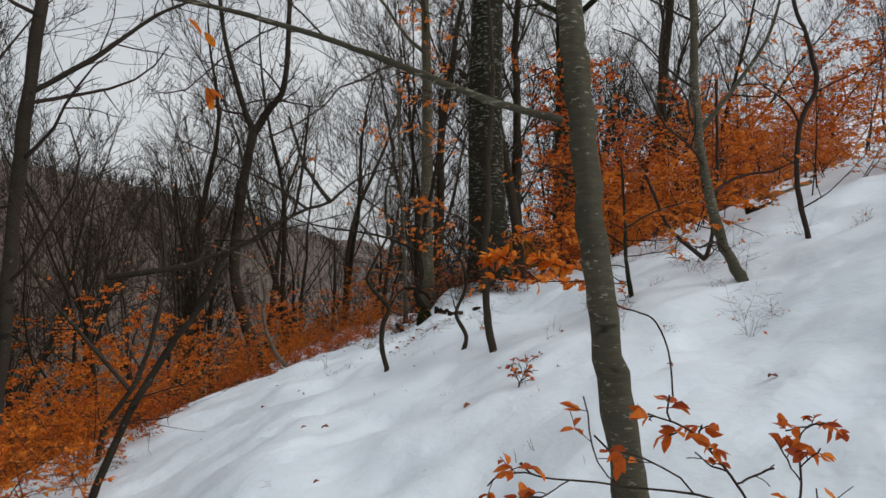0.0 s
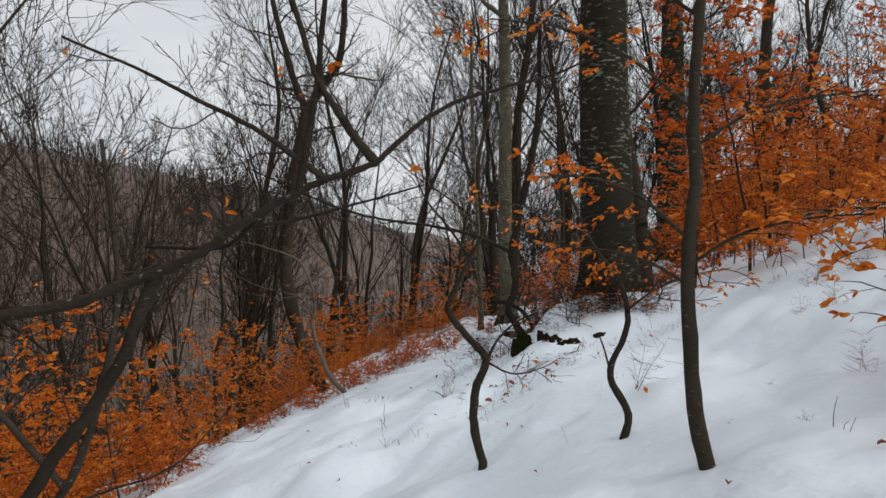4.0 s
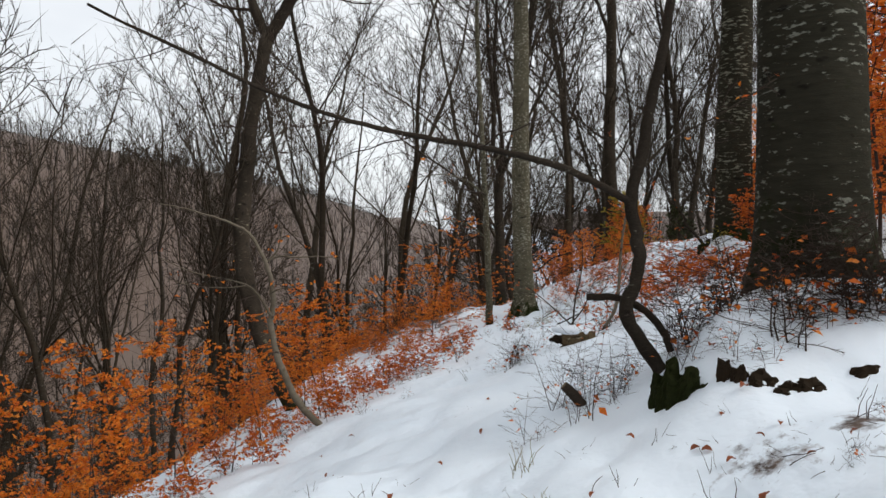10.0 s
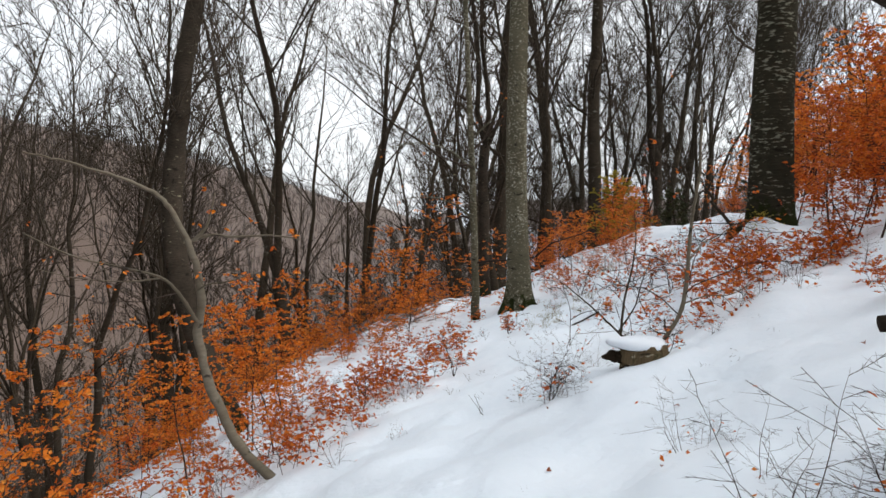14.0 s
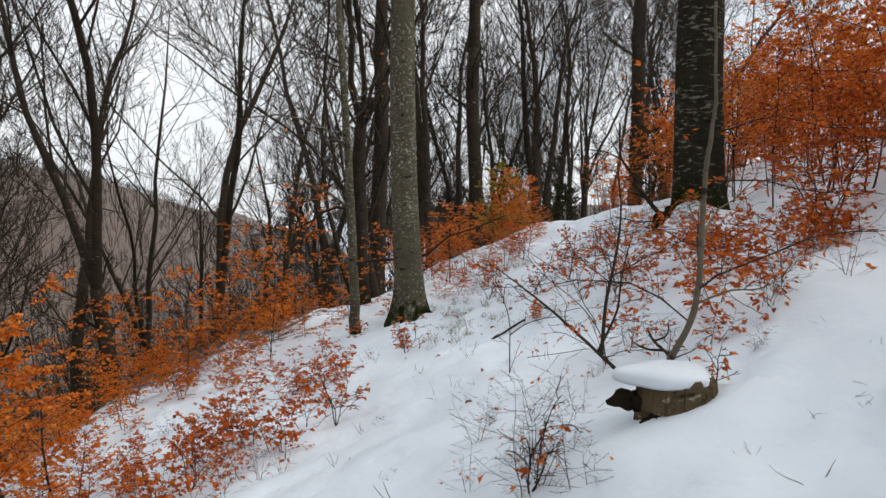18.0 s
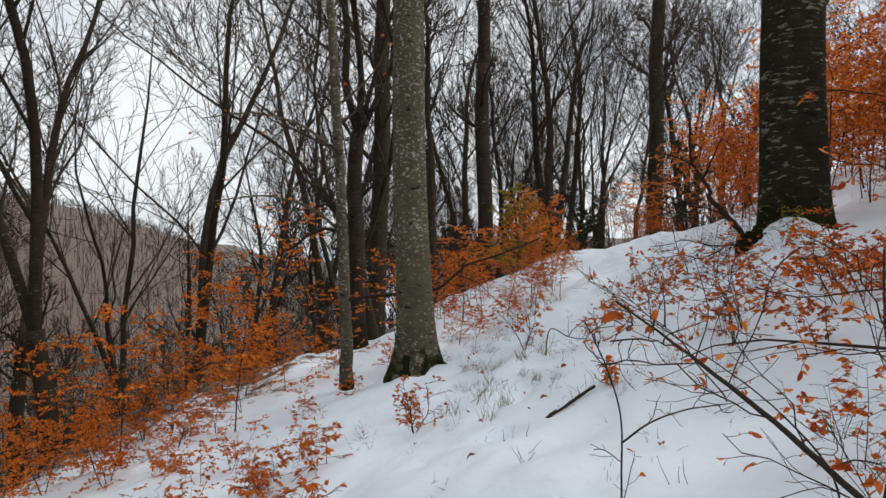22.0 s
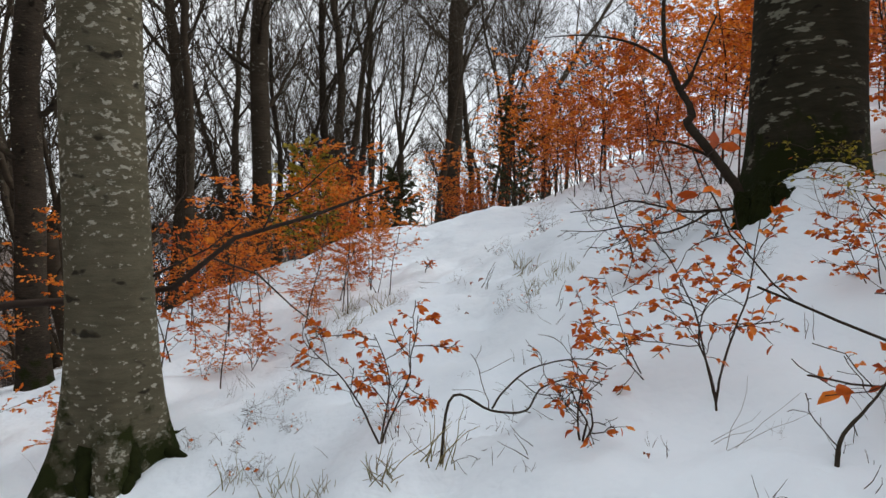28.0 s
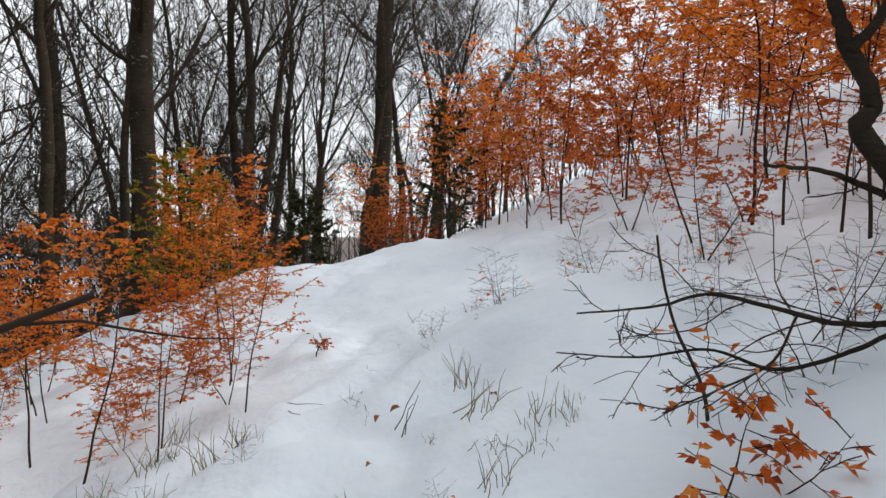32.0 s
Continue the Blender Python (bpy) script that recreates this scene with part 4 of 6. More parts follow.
# three crooked saplings on the open snow
grown("beech_sapling", "slim upright beech sapling with layered orange leaves", "sapling", on(0.56, 7.12),
      (("trunk", ((0.58, 7.12, 0.0), (0.50, 7.15, 0.42), (0.46, 7.16, 0.95), (0.46, 7.17, 1.35), (0.51, 7.2, 1.7), (0.50, 7.2, 2.1), (0.53, 7.2, 2.6), (0.56, 7.25, 3.3), (0.5, 7.3, 4.3)), 0.050, 0.02),
       ("branch", ((0.46, 7.17, 1.40), (0.2, 7.1, 1.62), (-0.05, 7.0, 1.72), (-0.3, 6.95, 1.74)), 0.011, 0.004),
       ("branch", ((0.46, 7.17, 1.15), (0.25, 7.3, 1.28), (0.0, 7.5, 1.34), (-0.3, 7.6, 1.33)), 0.010, 0.004),
       ("branch", ((0.46, 7.18, 1.25), (0.75, 7.2, 1.42), (1.05, 7.1, 1.5), (1.4, 7.0, 1.52)), 0.010, 0.004),
       ("branch", ((0.50, 7.2, 2.1), (0.15, 7.2, 2.4), (-0.2, 7.3, 2.6), (-0.6, 7.4, 2.7)), 0.011, 0.004),
       ("branch", ((0.50, 7.2, 1.9), (0.85, 7.3, 2.1), (1.2, 7.5, 2.2), (1.6, 7.6, 2.25)), 0.011, 0.004),
       ("branch", ((0.53, 7.2, 2.6), (0.25, 7.4, 2.9), (-0.1, 7.6, 3.1), (-0.5, 7.8, 3.2)), 0.011, 0.004),
       ("branch", ((0.54, 7.2, 2.8), (0.85, 7.2, 3.1), (1.2, 7.1, 3.25), (1.5, 7.0, 3.3)), 0.011, 0.004),
       ("branch", ((0.56, 7.25, 3.2), (0.3, 7.1, 3.5), (0.0, 6.9, 3.7), (-0.3, 6.8, 3.8)), 0.010, 0.004)),
      SAPLING_BARK, (1, TWO(10, 4, 0.45, flat=0.85, up=0.0)), (8, 0.040, 0.6, ORANGE), seed=10, sides=10)
grown("crooked_sapling", "crooked bare sapling with bent grey-brown stem in snow", "sapling", on(-0.72, 8.19),
      (("trunk", ((-0.70, 8.19, -0.4), (-0.70, 8.19, -0.25), (-0.76, 8.2, 0.04), (-0.75, 8.2, 0.3), (-0.67, 8.22, 0.53), (-0.80, 8.25, 0.68), (-0.94, 8.26, 0.86), (-0.93, 8.27, 0.95), (-0.86, 8.3, 1.1), (-0.78, 8.32, 1.25), (-0.68, 8.34, 1.5), (-0.72, 8.4, 1.9), (-0.6, 8.5, 2.5)), 0.034, 0.012),
       ("branch", ((-0.66, 8.24, 0.52), (-0.59, 8.22, 0.66), (-0.46, 8.15, 0.8), (-0.3, 8.1, 0.88)), 0.011, 0.004),
       ("branch", ((-0.66, 8.24, 0.50), (-0.5, 8.2, 0.43), (-0.36, 8.2, 0.44), (-0.2, 8.2, 0.5)), 0.008, 0.003),
       ("branch", ((-0.78, 8.32, 1.25), (-0.95, 8.33, 1.5), (-1.12, 8.35, 1.72), (-1.25, 8.4, 2.1)), 0.012, 0.004)),
      SAPLING_BARK, (1, TWO(8, 4, 0.4)), (2, 0.042, 0.12, ORANGE), seed=12, sides=10)
grown("crooked_sapling", "wavy thin beech sapling rising out of snow", "sapling", on(0.2, 7.97),
      (("trunk", ((0.2, 7.97, -0.15), (0.22, 7.97, -0.07), (0.29, 7.99, 0.20), (0.17, 7.98, 0.48), (0.29, 8.00, 0.79), (0.27, 8.01, 1.03), (0.20, 8.01, 1.17), (0.05, 8.1, 1.4), (-0.1, 8.2, 1.8)), 0.030, 0.009),
       ("branch", ((0.18, 7.98, 0.46), (0.14, 7.98, 0.62), (0.10, 7.97, 0.74)), 0.008, 0.005),
       ("branch", ((0.28, 8.0, 0.9), (0.5, 8.05, 1.05), (0.75, 8.06, 1.14), (1.0, 8.1, 1.18)), 0.008, 0.003),
       ("branch", ((0.06, 8.1, 1.4), (-0.15, 8.05, 1.55), (-0.4, 8.0, 1.62), (-0.6, 8.0, 1.64)), 0.008, 0.003),
       ("branch", ((0.25, 8.0, 1.08), (0.45, 7.95, 1.28), (0.7, 7.9, 1.36), (0.95, 7.9, 1.38)), 0.008, 0.003)),
      SAPLING_BARK, (2, TWO(8, 4, 0.5, start=0.15, flat=0.7)), (4, 0.038, 0.7, ORANGE), seed=13, sides=8)
# the tree whose limb arches over the trail
grown("arching_tree", "dark bare tree with a heavy limb arching over the trail", "tree", on(-3.4, 6.15),
      (("trunk", ((-3.4, 6.15, -1.2), (-3.05, 6.2, -0.35), (-2.62, 6.28, 0.4), (-2.45, 6.31, 0.62), (-2.28, 6.33, 0.89), (-2.20, 6.34, 1.09), (-2.10, 6.34, 1.28)), 0.036, 0.028),
       ("limb", ((-3.2, 6.25, 1.05), (-2.6, 6.29, 1.13), (-2.35, 6.30, 1.20), (-1.97, 6.34, 1.34), (-1.69, 6.37, 1.52), (-1.46, 6.39, 1.64), (-1.33, 6.41, 1.70), (-1.13, 6.42, 1.76), (-1.04, 6.43, 1.83), (-0.89, 6.45, 1.96), (-0.69, 6.47, 2.06), (-0.45, 6.5, 2.12), (-0.2, 6.54, 2.2), (0.05, 6.6, 2.32)), 0.028, 0.003),
       ("branch", ((-1.33, 6.41, 1.70), (-1.47, 6.40, 1.80), (-1.65, 6.39, 1.93), (-1.90, 6.37, 2.06), (-2.14, 6.35, 2.19), (-2.5, 6.3, 2.35)), 0.016, 0.006),
       ("branch", ((-1.11, 6.43, 1.77), (-1.22, 6.42, 1.91), (-1.30, 6.42, 2.04), (-1.38, 6.42, 2.18), (-1.5, 6.4, 2.6)), 0.021, 0.012),
       ("branch", ((-1.46, 6.39, 1.63), (-1.42, 6.40, 1.83), (-1.39, 6.41, 2.00), (-1.37, 6.42, 2.16), (-1.3, 6.4, 2.7)), 0.019, 0.010),
       ("branch", ((-1.62, 6.38, 1.55), (-1.72, 6.45, 1.48), (-1.85, 6.5, 1.40), (-2.05, 6.55, 1.39), (-2.3, 6.6, 1.40)), 0.013, 0.006),
       ("branch", ((-1.72, 6.44, 1.49), (-1.5, 6.5, 1.52), (-1.2, 6.55, 1.60), (-0.9, 6.6, 1.68)), 0.010, 0.004)),
      LIMB, (2, TWO(7, 4, 0.34, up=0.5)), (2, 0.05, 0.10, ORANGE), seed=14, sides=10)
grown("dark_tree", "dark leaning bare tree rising from the lower slope", "tree", on(-4.3, 5.9),
      (("trunk", ((-4.3, 5.9, -1.6), (-4.0, 5.9, 0.3), (-3.85, 5.95, 1.9), (-3.65, 5.9, 3.1), (-3.4, 5.9, 4.6), (-3.3, 6.0, 6.0)), 0.075, 0.04),
       ("branch", ((-3.75, 5.92, 2.7), (-3.2, 6.1, 3.1), (-2.7, 6.2, 3.5), (-2.2, 6.4, 3.8)), 0.03, 0.01)),
      LIMB, (0, TWO(8, 4, 0.35)), None, seed=15, sides=10)
grown("crooked_shrub_tree", "dark crooked shrubby tree on the lower bank", "tree", on(-4.4, 8.2),
      (("trunk", ((-4.4, 8.2, -1.9), (-4.25, 8.2, -1.0), (-3.85, 8.2, -0.4), (-3.6, 8.25, 0.35), (-3.5, 8.3, 1.1), (-3.6, 8.3, 2.2)), 0.045, 0.015),
       ("branch", ((-3.9, 8.2, -0.5), (-4.5, 8.1, 0.3), (-4.9, 8.0, 0.9), (-5.3, 8.0, 1.9)), 0.03, 0.01),
       ("branch", ((-3.55, 8.27, 0.6), (-3.3, 8.4, 0.9), (-3.2, 8.6, 1.2), (-3.3, 8.8, 1.5)), 0.012, 0.004)),
      LIMB, (0, TWO(9, 5, 0.4)), (2, 0.06, 0.1, ORANGE), seed=35, sides=9)
# slim trees on the upper slope at the start
grown("slim_tree", "slim grey tree leaning at its foot on the slope", "tree", on(3.2, 6.9),
      (("trunk", ((3.23, 6.9, 0.8), (3.17, 6.90, 0.98), (2.95, 6.91, 1.40), (2.78, 6.93, 2.12), (2.70, 6.94, 2.73), (2.68, 6.95, 3.33), (2.67, 6.96, 3.93), (2.6, 7, 6)), 0.068, 0.035),
       ("branch", ((2.72, 6.94, 2.5), (3.1, 6.9, 3.0), (3.4, 6.8, 3.5), (3.6, 6.8, 4.2)), 0.03, 0.012)),
      BEECH_YOUNG, (0, TWO(8, 4, 0.35)), (2, 0.06, 0.15, ORANGE), seed=16, sides=10)
grown("slim_tree", "thin crooked young tree on the snow slope", "tree", on(4.12, 7.25),
      (("trunk", ((4.13, 7.25, 1.2), (4.10, 7.25, 1.36), (3.97, 7.26, 1.96), (4.00, 7.27, 2.66), (4.19, 7.28, 3.10), (4.07, 7.29, 3.67), (3.94, 7.30, 4.05), (3.9, 7.4, 5.2)), 0.036, 0.018),
       ("branch", ((4.0, 7.27, 2.66), (3.85, 7.27, 2.9), (3.6, 7.3, 3.1), (3.4, 7.3, 3.3)), 0.014, 0.005)),
      TWIG, (0, TWO(8, 4, 0.35)), (3, 0.06, 0.4, ORANGE), seed=17, sides=8)
grown("forked_sapling", "low sapling forking into two bent stems at the snow", "sapling", on(3.33, 8.25),
      (("trunk", ((3.35, 8.25, 1.0), (3.33, 8.25, 1.12), (3.04, 8.26, 1.37), (2.86, 8.27, 1.58), (2.6, 8.3, 2.2)), 0.04, 0.015),
       ("stem", ((3.33, 8.25, 1.10), (3.42, 8.26, 1.33), (3.47, 8.26, 1.69), (3.51, 8.27, 2.26), (3.5, 8.3, 3.4)), 0.032, 0.015)),
      TWIG, (0, TWO(7, 4, 0.4)), (5, 0.06, 0.5, ORANGE), seed=18, sides=8)
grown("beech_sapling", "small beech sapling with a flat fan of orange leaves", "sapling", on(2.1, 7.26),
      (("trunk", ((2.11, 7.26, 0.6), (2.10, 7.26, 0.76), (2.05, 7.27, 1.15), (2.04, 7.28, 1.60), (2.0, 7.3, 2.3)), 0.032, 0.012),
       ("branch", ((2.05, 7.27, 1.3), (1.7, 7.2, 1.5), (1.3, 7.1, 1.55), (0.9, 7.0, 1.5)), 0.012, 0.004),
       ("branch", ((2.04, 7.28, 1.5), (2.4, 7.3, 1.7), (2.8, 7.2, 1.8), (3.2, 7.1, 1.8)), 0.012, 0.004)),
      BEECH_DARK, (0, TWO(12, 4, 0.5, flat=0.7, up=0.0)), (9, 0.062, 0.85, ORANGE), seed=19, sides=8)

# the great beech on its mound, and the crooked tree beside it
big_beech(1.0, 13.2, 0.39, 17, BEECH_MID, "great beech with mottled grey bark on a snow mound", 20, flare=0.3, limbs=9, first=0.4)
grown("crooked_tree", "dark crooked small tree with a long branch over the trail", "tree", on(-0.2, 12.94),
      (("trunk", ((0.22, 12.92, -0.95), (0.04, 12.93, -0.58), (-0.12, 12.94, -0.32), (-0.17, 12.94, -0.20), (-0.35, 12.96, 0.09), (-0.46, 12.96, 0.31), (-0.36, 12.99, 0.60), (-0.37, 13.00, 0.89), (-0.41, 13.02, 1.14), (-0.31, 13.04, 1.54), (-0.25, 13.07, 1.90), (-0.14, 13.10, 2.34), (0.0, 13.2, 3.2), (0.05, 13.3, 4.4)), 0.070, 0.03),
       ("limb", ((-0.41, 13.02, 1.13), (-0.93, 12.83, 1.38), (-1.46, 12.63, 1.51), (-1.91, 12.43, 1.58), (-2.32, 12.23, 1.66), (-2.77, 12.04, 1.80), (-3.29, 11.85, 2.05), (-3.8, 11.7, 2.3)), 0.028, 0.008),
       ("dead_stub", ((-0.10, 13.05, -0.02), (-0.15, 13.07, 0.12), (-0.29, 13.07, 0.29), (-0.5, 13.1, 0.39), (-0.72, 13.15, 0.39)), 0.026, 0.030),
       ("branch", ((-0.36, 13.03, 1.35), (-0.1, 13.0, 1.6), (0.2, 12.95, 1.75), (0.6, 12.9, 2.0)), 0.012, 0.005)),
      LIMB, (1, TWO(13, 5, 0.3, start=0.3)), (1, 0.045, 0.05, ORANGE), seed=21, sides=12)
# trees down the slope on the other side
grown("leaning_sapling", "pale leaning bare sapling with drooping thin branches", "sapling", on(-3.95, 17.78),
      (("trunk", ((-3.85, 17.78, -2.32), (-3.97, 17.75, -2.22), (-4.32, 17.65, -1.82), (-4.51, 17.55, -1.38), (-4.61, 17.45, -0.96), (-4.66, 17.35, -0.51), (-4.57, 17.25, -0.15), (-4.58, 17.15, 0.19), (-4.61, 17.05, 0.45), (-4.77, 17.05, 0.75), (-4.92, 17.05, 0.91), (-5.28, 17.05, 1.06), (-5.75, 17.05, 1.20), (-6.11, 17.05, 1.28)), 0.064, 0.007),
       ("branch", ((-4.60, 17.1, 0.42), (-4.46, 17.1, 0.56), (-4.41, 17.1, 0.68), (-4.36, 17.1, 0.9)), 0.020, 0.005),
       ("branch", ((-4.57, 17.15, 0.46), (-4.40, 17.15, 0.50), (-4.21, 17.15, 0.48), (-3.85, 17.15, 0.49), (-3.57, 17.15, 0.45)), 0.019, 0.005),
       ("branch", ((-4.62, 17.25, -0.36), (-4.75, 17.2, -0.10), (-4.93, 17.2, 0.08), (-5.29, 17.2, 0.18), (-5.76, 17.2, 0.29), (-6.25, 17.2, 0.52)), 0.022, 0.006),
       ("branch", ((-4.93, 17.2, 0.08), (-5.2, 17.1, 0.06), (-5.6, 17.0, 0.10), (-6.0, 16.95, 0.2)), 0.010, 0.003),
       ("branch", ((-4.60, 17.2, -0.05), (-4.45, 17.1, 0.03), (-4.25, 17.05, 0.06), (-4.0, 17.0, 0.14)), 0.011, 0.003)),
      PALE_BARK, (1, TWO(7, 4, 0.34)), (2, 0.05, 0.22, ORANGE), seed=22, sides=10)
grown("forked_tree", "tall dark rough-barked tree forking high up", "tree", on(-5.55, 22.04),
      (("trunk", ((-5.45, 22.04, -3.9), (-5.59, 22.04, -3.5), (-6.27, 22.10, -2.09), (-6.69, 22.16, -0.82), (-6.88, 22.22, 0.45), (-6.79, 22.30, 1.72), (-6.62, 22.41, 3.31), (-6.24, 22.51, 5.13)), 0.21, 0.14),
       ("stem", ((-6.24, 22.51, 5.0), (-6.56, 22.54, 5.79), (-6.87, 22.58, 6.84), (-7.31, 22.67, 8.69), (-7.6, 22.7, 12)), 0.13, 0.05),
       ("stem", ((-6.24, 22.51, 5.0), (-5.77, 22.57, 5.78), (-5.23, 22.64, 6.69), (-5.07, 22.79, 9.31), (-5.0, 22.9, 13)), 0.15, 0.05)),
      ROUGH_BARK, (1, TWO(12, 6, 0.35)), None, seed=23, sides=14)
# the pale beech, the slim pole beside it, the big dark beech uphill
big_beech(-0.33, 26.85, 0.285, 19, BEECH, "tall beech with pale lichen-spotted bark and mossy roots", 24, flare=0.6, lobes=5, lean=(-0.008, 0), limbs=10, first=0.5, roots=8)
grown("slim_tree", "slim straight pole tree beside a larger beech", "tree", on(-1.33, 28.0),
      (("trunk", ((-1.33, 28.0, -2.5), (-1.35, 28.0, -1.0), (-1.4, 28.0, 1.0), (-1.5, 28.05, 3.5), (-1.6, 28.1, 6.5), (-1.6, 28.2, 9.0)), 0.115, 0.05),
       ("branch", ((-1.38, 28.0, 0.3), (-1.9, 27.9, 0.7), (-2.6, 27.8, 0.9), (-3.4, 27.6, 0.8)), 0.03, 0.008),
       ("branch", ((-1.42, 28.0, 1.6), (-2.0, 28.2, 2.1), (-2.8, 28.2, 2.3), (-3.6, 28.2, 2.2)), 0.03, 0.008),
       ("branch", ((-1.45, 28.0, 2.4), (-0.9, 27.9, 2.9), (-0.6, 27.6, 3.4)), 0.025, 0.008)),
      BEECH, (0, TWO(9, 5, 0.3)), (2, 0.065, 0.15, ORANGE), seed=25, sides=12)
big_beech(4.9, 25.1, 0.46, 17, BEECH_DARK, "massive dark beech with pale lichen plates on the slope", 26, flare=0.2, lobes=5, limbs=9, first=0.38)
grown("dead_tree", "dark twisted dead sapling against a big trunk", "tree", on(4.2, 25.2),
      (("trunk", ((4.22, 25.2, 0.0), (4.17, 25.23, 0.18), (4.00, 25.32, 0.44), (3.78, 25.44, 0.73), (3.78, 25.41, 0.83), (3.66, 25.45, 1.02), (3.59, 25.46, 1.14), (3.51, 25.48, 1.31), (3.5, 25.5, 1.9)), 0.048, 0.016),
       ("branch", ((3.66, 25.44, 1.0), (3.68, 25.36, 1.09), (3.72, 25.33, 1.22), (3.9, 25.3, 1.6)), 0.022, 0.008),
       ("branch", ((3.99, 25.33, 0.46), (3.86, 25.47, 0.55), (3.75, 25.56, 0.60), (3.6, 25.7, 0.62)), 0.016, 0.006),
       ("branch", ((3.55, 25.47, 1.2), (3.3, 25.6, 1.35), (3.0, 25.8, 1.42), (2.7, 26.0, 1.4)), 0.014, 0.004)),
      LIMB, (1, TWO(5, 3, 0.4)), (1, 0.05, 0.1, RUSSET), seed=27, sides=10)
grown("dead_branch", "fallen dead branch spreading bare twigs over snow", "branch", on(4.1, 25.25),
      (("stem", ((4.2, 25.2, 0.05), (4.06, 25.39, 0.04), (3.93, 25.57, 0.03), (3.80, 25.76, 0.08), (3.67, 25.95, 0.12), (3.56, 26.12, 0.06), (3.35, 26.36, 0.02)), 0.017, 0.004),
       ("branch", ((3.99, 25.36, 0.04), (3.92, 25.51, -0.07), (3.78, 25.72, -0.16), (3.65, 25.93, -0.10), (3.48, 26.15, -0.15), (3.28, 26.41, -0.15)), 0.011, 0.003),
       ("branch", ((4.05, 25.31, 0.05), (3.93, 25.23, -0.07), (3.80, 25.17, -0.17), (3.68, 25.08, -0.22)), 0.007, 0.003),
       ("branch", ((3.85, 25.68, 0.05), (3.7, 25.7, -0.12), (3.5, 25.8, -0.22), (3.3, 25.9, -0.3)), 0.006, 0.003)),
      LIMB, (0, TWO(11, 4, 0.4, flat=0.6, up=-0.1)), (1, 0.055, 0.12, ORANGE), seed=28, sides=9)
grown("stake", "thin dark stake leaning in the snow", "stick", on(3.8, 26.0),
      (("stem", ((3.80, 26.0, -0.6), (3.77, 26.02, -0.3), (3.67, 26.10, -0.02), (3.63, 26.15, 0.25), (3.62, 26.16, 0.36)), 0.009, 0.005),), LIMB, None, None, seed=29, sides=7)

# saplings by the cut stump
grown("beech_sapling", "thin bent beech sapling with scattered russet leaves", "sapling", on(0.38, 18.5),
      (("trunk", ((0.36, 18.5, -0.95), (0.40, 18.50, -0.80), (0.57, 18.49, -0.49), (0.64, 18.50, -0.03), (0.67, 18.52, 0.50), (0.73, 18.53, 0.88), (0.77, 18.54, 1.18), (0.8, 18.6, 1.9)), 0.034, 0.010),
       ("branch", ((0.6, 18.5, -0.4), (0.85, 18.45, -0.3), (1.1, 18.4, -0.28), (1.35, 18.4, -0.15)), 0.009, 0.004),
       ("branch", ((0.65, 18.5, 0.1), (0.9, 18.7, 0.3), (1.2, 18.9, 0.4), (1.5, 19.0, 0.6)), 0.010, 0.004)),
      PALE_BARK, (0, TWO(10, 4, 0.5, start=0.3)), (3, 0.055, 0.6, RUSSET), seed=30, sides=9)
grown("spreading_sapling", "spreading low beech with thin red-brown leafy shoots", "sapling", on(0.1, 18.66),
      (("trunk", ((0.16, 18.64, -1.1), (0.11, 18.66, -0.99), (-0.11, 18.72, -0.77), (-0.41, 18.80, -0.48), (-0.67, 18.87, -0.26), (-0.95, 18.91, -0.05)), 0.019, 0.003),
       ("stem", ((-0.07, 18.71, -0.81), (-0.03, 18.72, -0.39), (0.06, 18.73, 0.00), (0.10, 18.74, 0.31), (0.1, 18.8, 0.7)), 0.016, 0.005),
       ("stem", ((-0.1, 18.72, -0.78), (0.15, 18.9, -0.5), (0.3, 19.1, -0.2), (0.5, 19.3, 0.1)), 0.012, 0.004)),
      SAPLING_BARK, (0, TWO(10, 5, 0.45)), (3, 0.042, 0.5, RUSSET), seed=31, sides=8)
# shoots and fallen boughs further along the trail
grown("leaning_branch", "long bare bough leaning low with russet leaves", "branch", on(0.95, 21.1),
      (("stem", ((1.0, 21.1, -1.08), (0.99, 21.13, -0.98), (0.99, 21.44, -0.83), (1.05, 21.72, -0.72), (1.04, 22.02, -0.60), (0.89, 22.39, -0.43), (0.7, 22.8, -0.25)), 0.007, 0.003),
       ("branch", ((1.0, 21.5, -0.8), (1.25, 21.7, -0.5), (1.4, 22.0, -0.25), (1.5, 22.3, 0.0)), 0.006, 0.003),
       ("branch", ((1.04, 22.0, -0.6), (1.2, 22.3, -0.35), (1.25, 22.6, -0.1)), 0.008, 0.003)),
      LIMB, (0, TWO(8, 4, 0.4)), (3, 0.045, 0.55, RUSSET), seed=32, sides=8)
grown("leaning_branch", "bare curving bough crossing above the snow", "branch", on(0.2, 19.25),
      (("stem", ((0.2, 19.2, -1.1), (0.23, 19.30, -0.85), (0.29, 19.70, -0.69), (0.28, 20.11, -0.56), (0.17, 20.55, -0.39), (0.03, 21.00, -0.11)), 0.006, 0.0025),),
      LIMB, (0, TWO(6, 3, 0.4)), (3, 0.042, 0.5, RUSSET), seed=33, sides=8)
